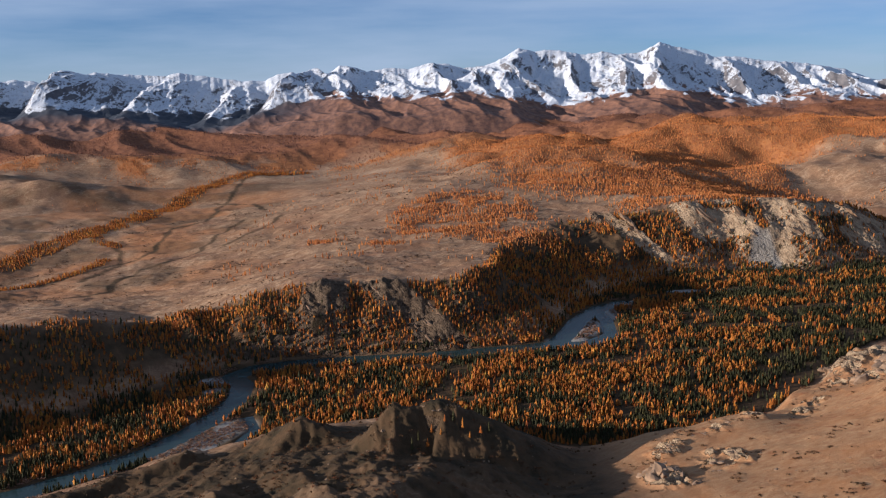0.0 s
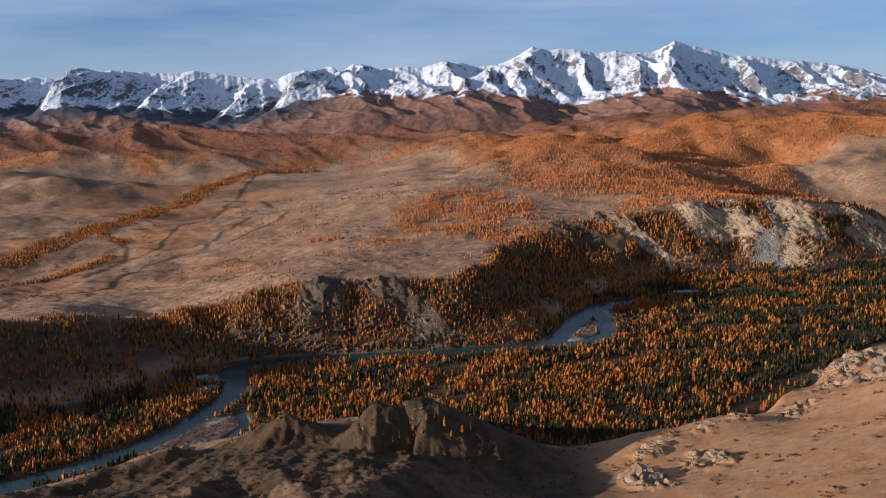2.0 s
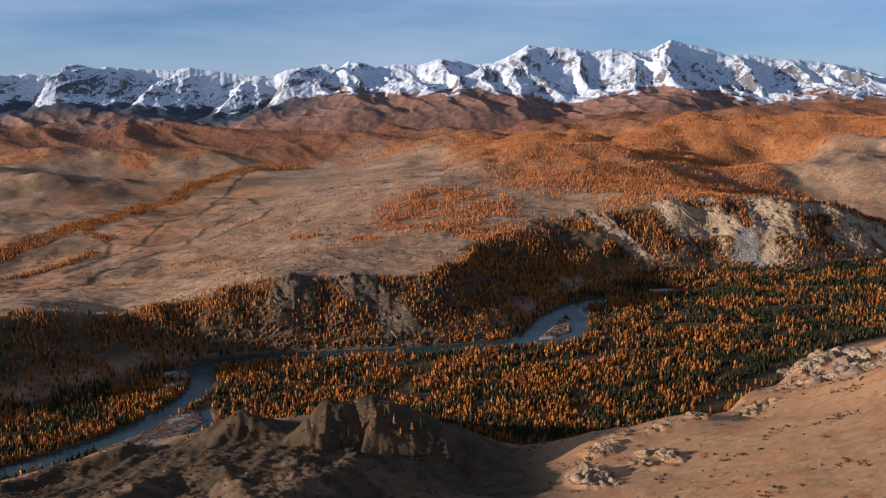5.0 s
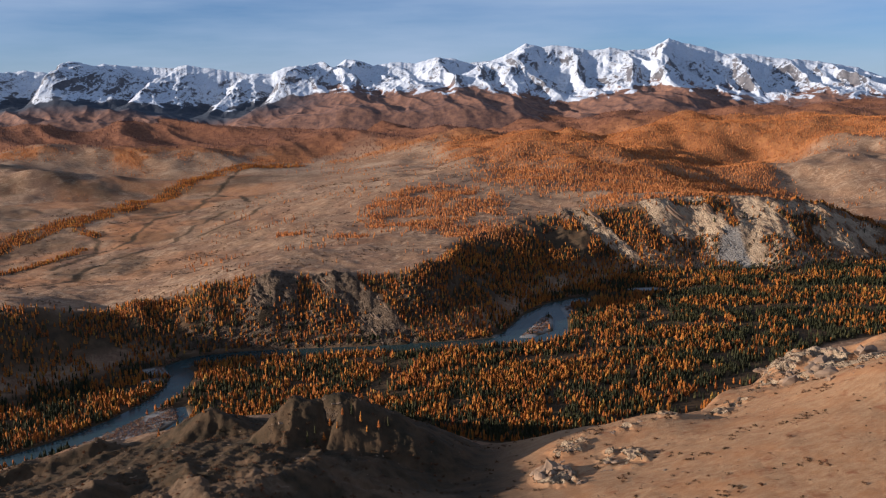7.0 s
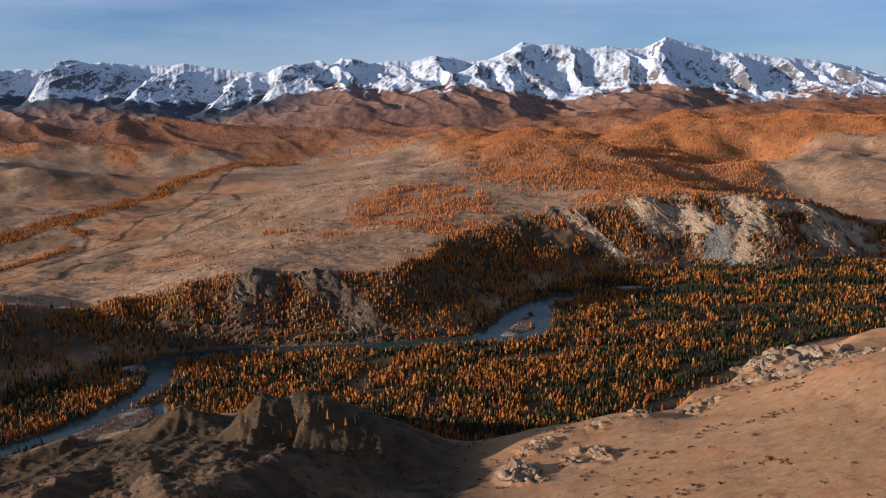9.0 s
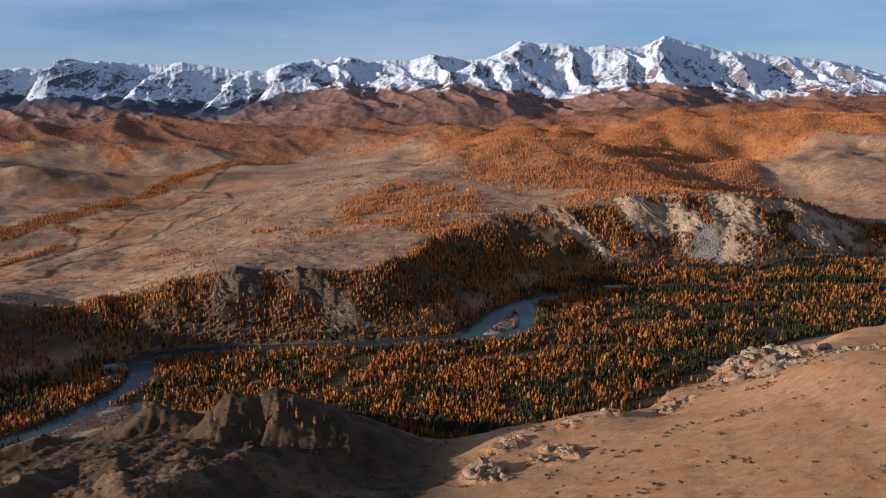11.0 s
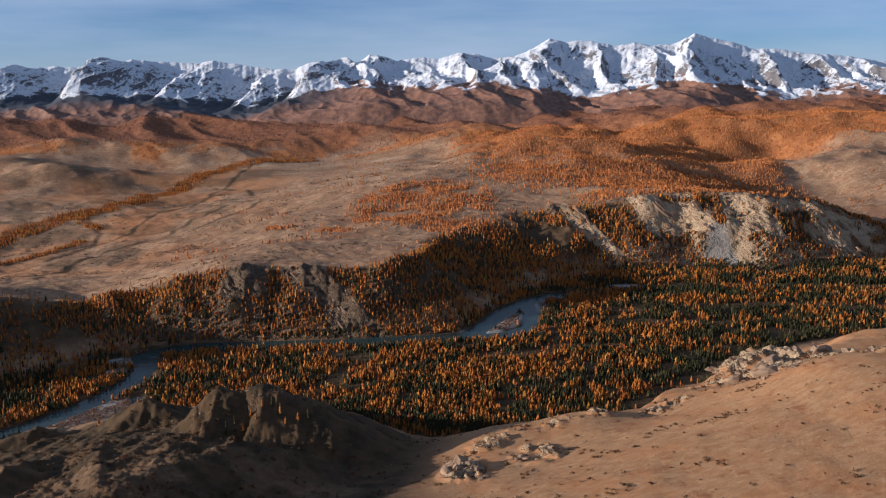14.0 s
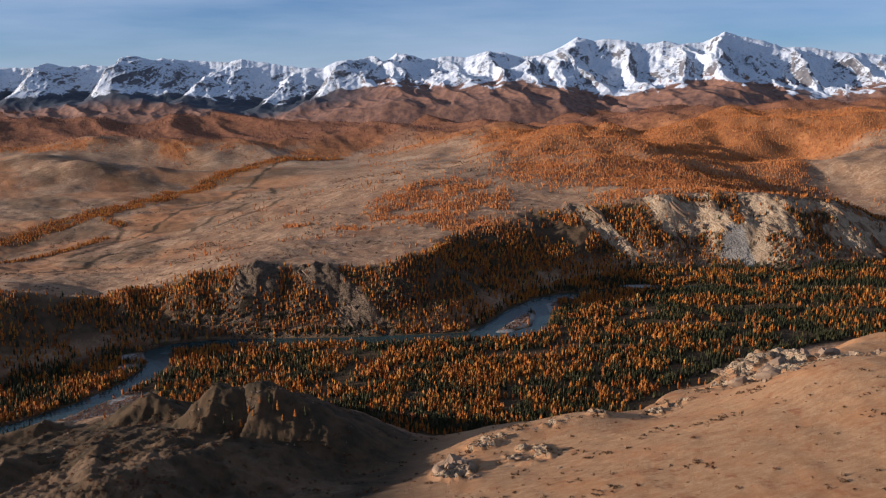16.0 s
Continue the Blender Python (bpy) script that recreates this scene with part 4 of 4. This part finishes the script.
def build_outcrops():
    rng = np.random.RandomState(40)
    shapes = []
    for k in range(9):
        v, f = boulder(rng)
        shapes.append(mesh_of("block", v, f, [ROCK], shade=False))

    laid = []

    def put(x, y, size, label="weathered tan rock outcrop on the dry ridge", group="outcrops on the ridge", blocks=5, flat=0.55, dip=None, name="rock_outcrop"):
        """Blocks leaning on one another, sunk into the ground at x, y; size: half the width."""
        ob = new(name)
        laid.append(ob)
        ob.location, ob.rotation_euler = (x, y, 0), (0, 0, rng.uniform(0, 6.28) if dip is None else rng.uniform(-0.3, 0.3))
        for k in range(blocks):
            piece = new("block", shapes[rng.randint(len(shapes))])
            piece.parent = ob
            w = size * rng.uniform(0.22, 0.45) * (1.3 if k == 0 else 1)
            a, q = rng.uniform(0, 6.28), size * rng.uniform(0.2, 0.8) * (k > 0)
            piece.location = (np.cos(a) * q, np.sin(a) * q * 0.55, -0.3 * w)
            if dip is None:
                piece.scale, piece.rotation_euler = (w * rng.uniform(0.9, 1.7), w, w * flat * rng.uniform(0.7, 1.4)), (rng.uniform(-0.3, 0.3), rng.uniform(-0.3, 0.3), rng.uniform(0, 6.28))
            else:
                piece.scale, piece.rotation_euler = (w * rng.uniform(1.5, 2.4), w * 0.6, w * rng.uniform(0.4, 0.7)), (rng.uniform(-0.2, 0.2), dip + rng.uniform(-0.2, 0.2), rng.uniform(-0.2, 0.2))
                piece.location = (np.cos(a) * q, np.sin(a) * q * 0.3, -np.cos(a) * q * np.tan(dip) * 0.8)
        tagged(ob, label, "rock", group)

    # the tor at the ridge's end
    for x, y, r in ((202, 714, 23), (206, 704, 20), (214, 692, 14), (202, 726, 18), (222, 684, 8), (208, 738, 11), (212, 712, 12)):
        put(x, y, r, "tan rock tor standing at the end of the ridge", blocks=9, flat=0.75)
    # along the rim
    rim = np.array([(214, 745), (224, 772), (233, 800), (262, 820), (290, 838), (333, 858), (384, 868), (420, 905), (470, 965), (520, 1035), (540, 1075)], float)
    for k in np.linspace(0, len(rim) - 1, 26):
        i = min(int(k), len(rim) - 2)
        p = rim[i] + (rim[i + 1] - rim[i]) * (k - i) + rng.uniform(-7, 7, 2)
        put(p[0], p[1], rng.uniform(3, 7.5), flat=0.4, blocks=4)
    # broken ground behind the tor
    for x, y, r in ((262, 752, 8), (275, 748, 7), (268, 765, 7), (254, 730, 8), (262, 725, 7), (285, 760, 6), (300, 742, 5), (248, 712, 5), (270, 712, 5), (292, 690, 5), (310, 765, 5)):
        put(x, y, r, flat=0.4)
    # the crags on the shoulder
    for _ in range(46):
        x, y = rng.uniform(485, 650), rng.uniform(845, 1060)
        if 0.75 < (y - 845) / 215 + (x - 485) / 165 < 1.5 or rng.rand() < 0.25:
            put(x, y, rng.uniform(9, 24), "broad pale crag on the shoulder of the ridge", "crags on the shoulder", 6, 0.7)
    # the dark hill
    for _ in range(30):
        x, y = rng.uniform(-150, 40), rng.uniform(690, 860)
        put(x, y, rng.uniform(2, 5), "dark brown rock on the shaded hill", "rocks on the hill", 4)
    # slabs of the cliff and the bluff
    x = np.concatenate([rng.uniform(350, 920, 900), rng.uniform(-180, 80, 300)])
    y = np.concatenate([rng.uniform(1590, 1780, 900), rng.uniform(1270, 1380, 300)])
    at = land(x, y)[1]
    good = np.where((at["bare"] > 0.6) & (at["tn"] < 0.95))[0]
    for k in rng.permutation(good)[:60]:
        put(x[k], y[k], rng.uniform(9, 20) * (1 if x[k] > 300 else 0.6), "tilted block of bare rock on the river cliff", "blocks of the cliff", 3, dip=0.75, name="cliff_rock")
    spots = np.array([ob.location[:2] for ob in laid])
    for ob, z in zip(laid, land(spots[:, 0], spots[:, 1])[0]):
        ob.location = to_world((ob.location[0], ob.location[1], z))


def bush_shape(rng):
    """A low cushion of twigs of width 2."""
    v, f = [], []
    for k in range(26):
        a, q = rng.uniform(0, 6.28), np.sqrt(rng.rand()) * 0.85
        c = np.array((np.cos(a) * q, np.sin(a) * q, 0.05 + 0.5 * (1 - q * q)))
        t = rng.normal(size=(3, 3)) * (0.24, 0.24, 0.2)
        v += list(c + t)
        f.append((3 * k, 3 * k + 1, 3 * k + 2))
    return np.array(v), np.array(f), np.zeros(26, int)


def build_shrubs():
    rng = np.random.RandomState(55)
    shapes = [bush_shape(rng) for _ in range(6)]
    twigs = leaf_material("willow_twigs", [(0.0, (0.16, 0.085, 0.06)), (0.5, (0.27, 0.15, 0.10)), (1.0, (0.36, 0.20, 0.09))])
    heather = leaf_material("dwarf_birch", [(0.0, (0.055, 0.04, 0.02)), (0.5, (0.11, 0.055, 0.025)), (1.0, (0.19, 0.07, 0.03))])

    def banks(x, y):
        dr = np.minimum(np.abs(line_distance(x, y, RIVER)), np.abs(line_distance(x, y, SIDE_CHANNEL)))
        bar = (1 - smooth(10, 18, np.abs(line_distance(x, y, BAR)))) * 0.9 + (1 - smooth(8, 20, np.abs(line_distance(x, y, [(-262, 1110), (-250, 1160), (-268, 1195)])))) * 0.7
        return np.maximum(bar * (dr > 15), (dr > 17) * (1 - smooth(26, 40, dr)) * 0.8 * smooth(-0.25, 0.1, fbm(x, y, 40, 2)) * (line_distance(x, y, NORTH_FOOT) < 4) * (line_distance(x, y, SOUTH_FOOT) < 0))

    p, _ = scatter(rng, -600, 420, 880, 1500, 3.0, banks)
    forest("willow_shrubs", "leafless reddish willow shrubs on the river banks", p, rng.uniform(1.2, 2.6, len(p)), twigs, shapes, 9)

    def cushions(x, y):
        ds = line_distance(x, y, SOUTH_FOOT)
        return (ds > 10) * (y > 480) * (0.03 + 0.6 * smooth(0.28, 0.42, fbm(x, y, 46, 3)) + 0.3 * smooth(150, 60, x) * smooth(0.1, 0.3, fbm(x, y, 36, 3)))

    p, _ = scatter(rng, -420, 760, 480, 1060, 4.2, cushions)
    forest("dwarf_shrubs", "low dark dwarf birch cushions on the dry slope", p, rng.uniform(0.7, 2.6, len(p)), heather, shapes, 10)


def build_steppe_shrubs():
    """Dark low bushes in patches and rows over the dry plateau."""
    rng = np.random.RandomState(58)
    shapes = [bush_shape(rng) for _ in range(6)]
    brush = leaf_material("steppe_brush", [(0.0, (0.06, 0.04, 0.025)), (0.5, (0.12, 0.07, 0.04)), (1.0, (0.22, 0.11, 0.05))])

    def patches(x, y):
        dn = line_distance(x, y, NORTH_FOOT)
        row = 1 - smooth(0.02, 0.06, np.abs(fbm(x + 0.5 * y, y * 1.2, 260, 3)))
        return (dn > 120) * (0.015 + 0.45 * row * smooth(-0.1, 0.2, fbm(x, y + 300, 120, 3)) + 0.35 * smooth(0.2, 0.4, fbm(x + 60, y, 110, 4)))

    p, _ = scatter(rng, -900, 700, 1350, 2500, 6.0, patches)
    forest("steppe_shrubs", "dark low bushes scattered over the dry steppe", p, rng.uniform(0.9, 2.6, len(p)), brush, shapes, 19)


def build_stones():
    """Loose stones on the dry ridge and under the crags."""
    rng = np.random.RandomState(61)
    shapes = []
    for _ in range(6):
        v, f = boulder(rng, 1)
        shapes.append((v * (1.0, 0.8, 0.55), f, np.zeros(len(f), int)))

    def strewn(x, y):
        ds = line_distance(x, y, SOUTH_FOOT)
        return (ds > 25) * (y > 470) * (0.03 + 0.45 * smooth(0.12, 0.32, fbm(x + 200, y, 55, 4)) + 0.5 * shoulder(x, y) + 0.12 * (1 - smooth(8, 26, np.abs(line_distance(x, y, RIDGE_RIM)))))

    p, _ = scatter(rng, -330, 760, 480, 1090, 4.6, strewn)
    size = rng.gamma(1.6, 0.32, len(p)).clip(0.2, 2.2)
    forest("loose_stones", "small tan stones strewn over the dry ridge", p, size, ROCK, shapes, 14)["category"] = "stones"


build_stones()
build_outcrops()
build_shrubs()
build_steppe_shrubs()
build_trees()
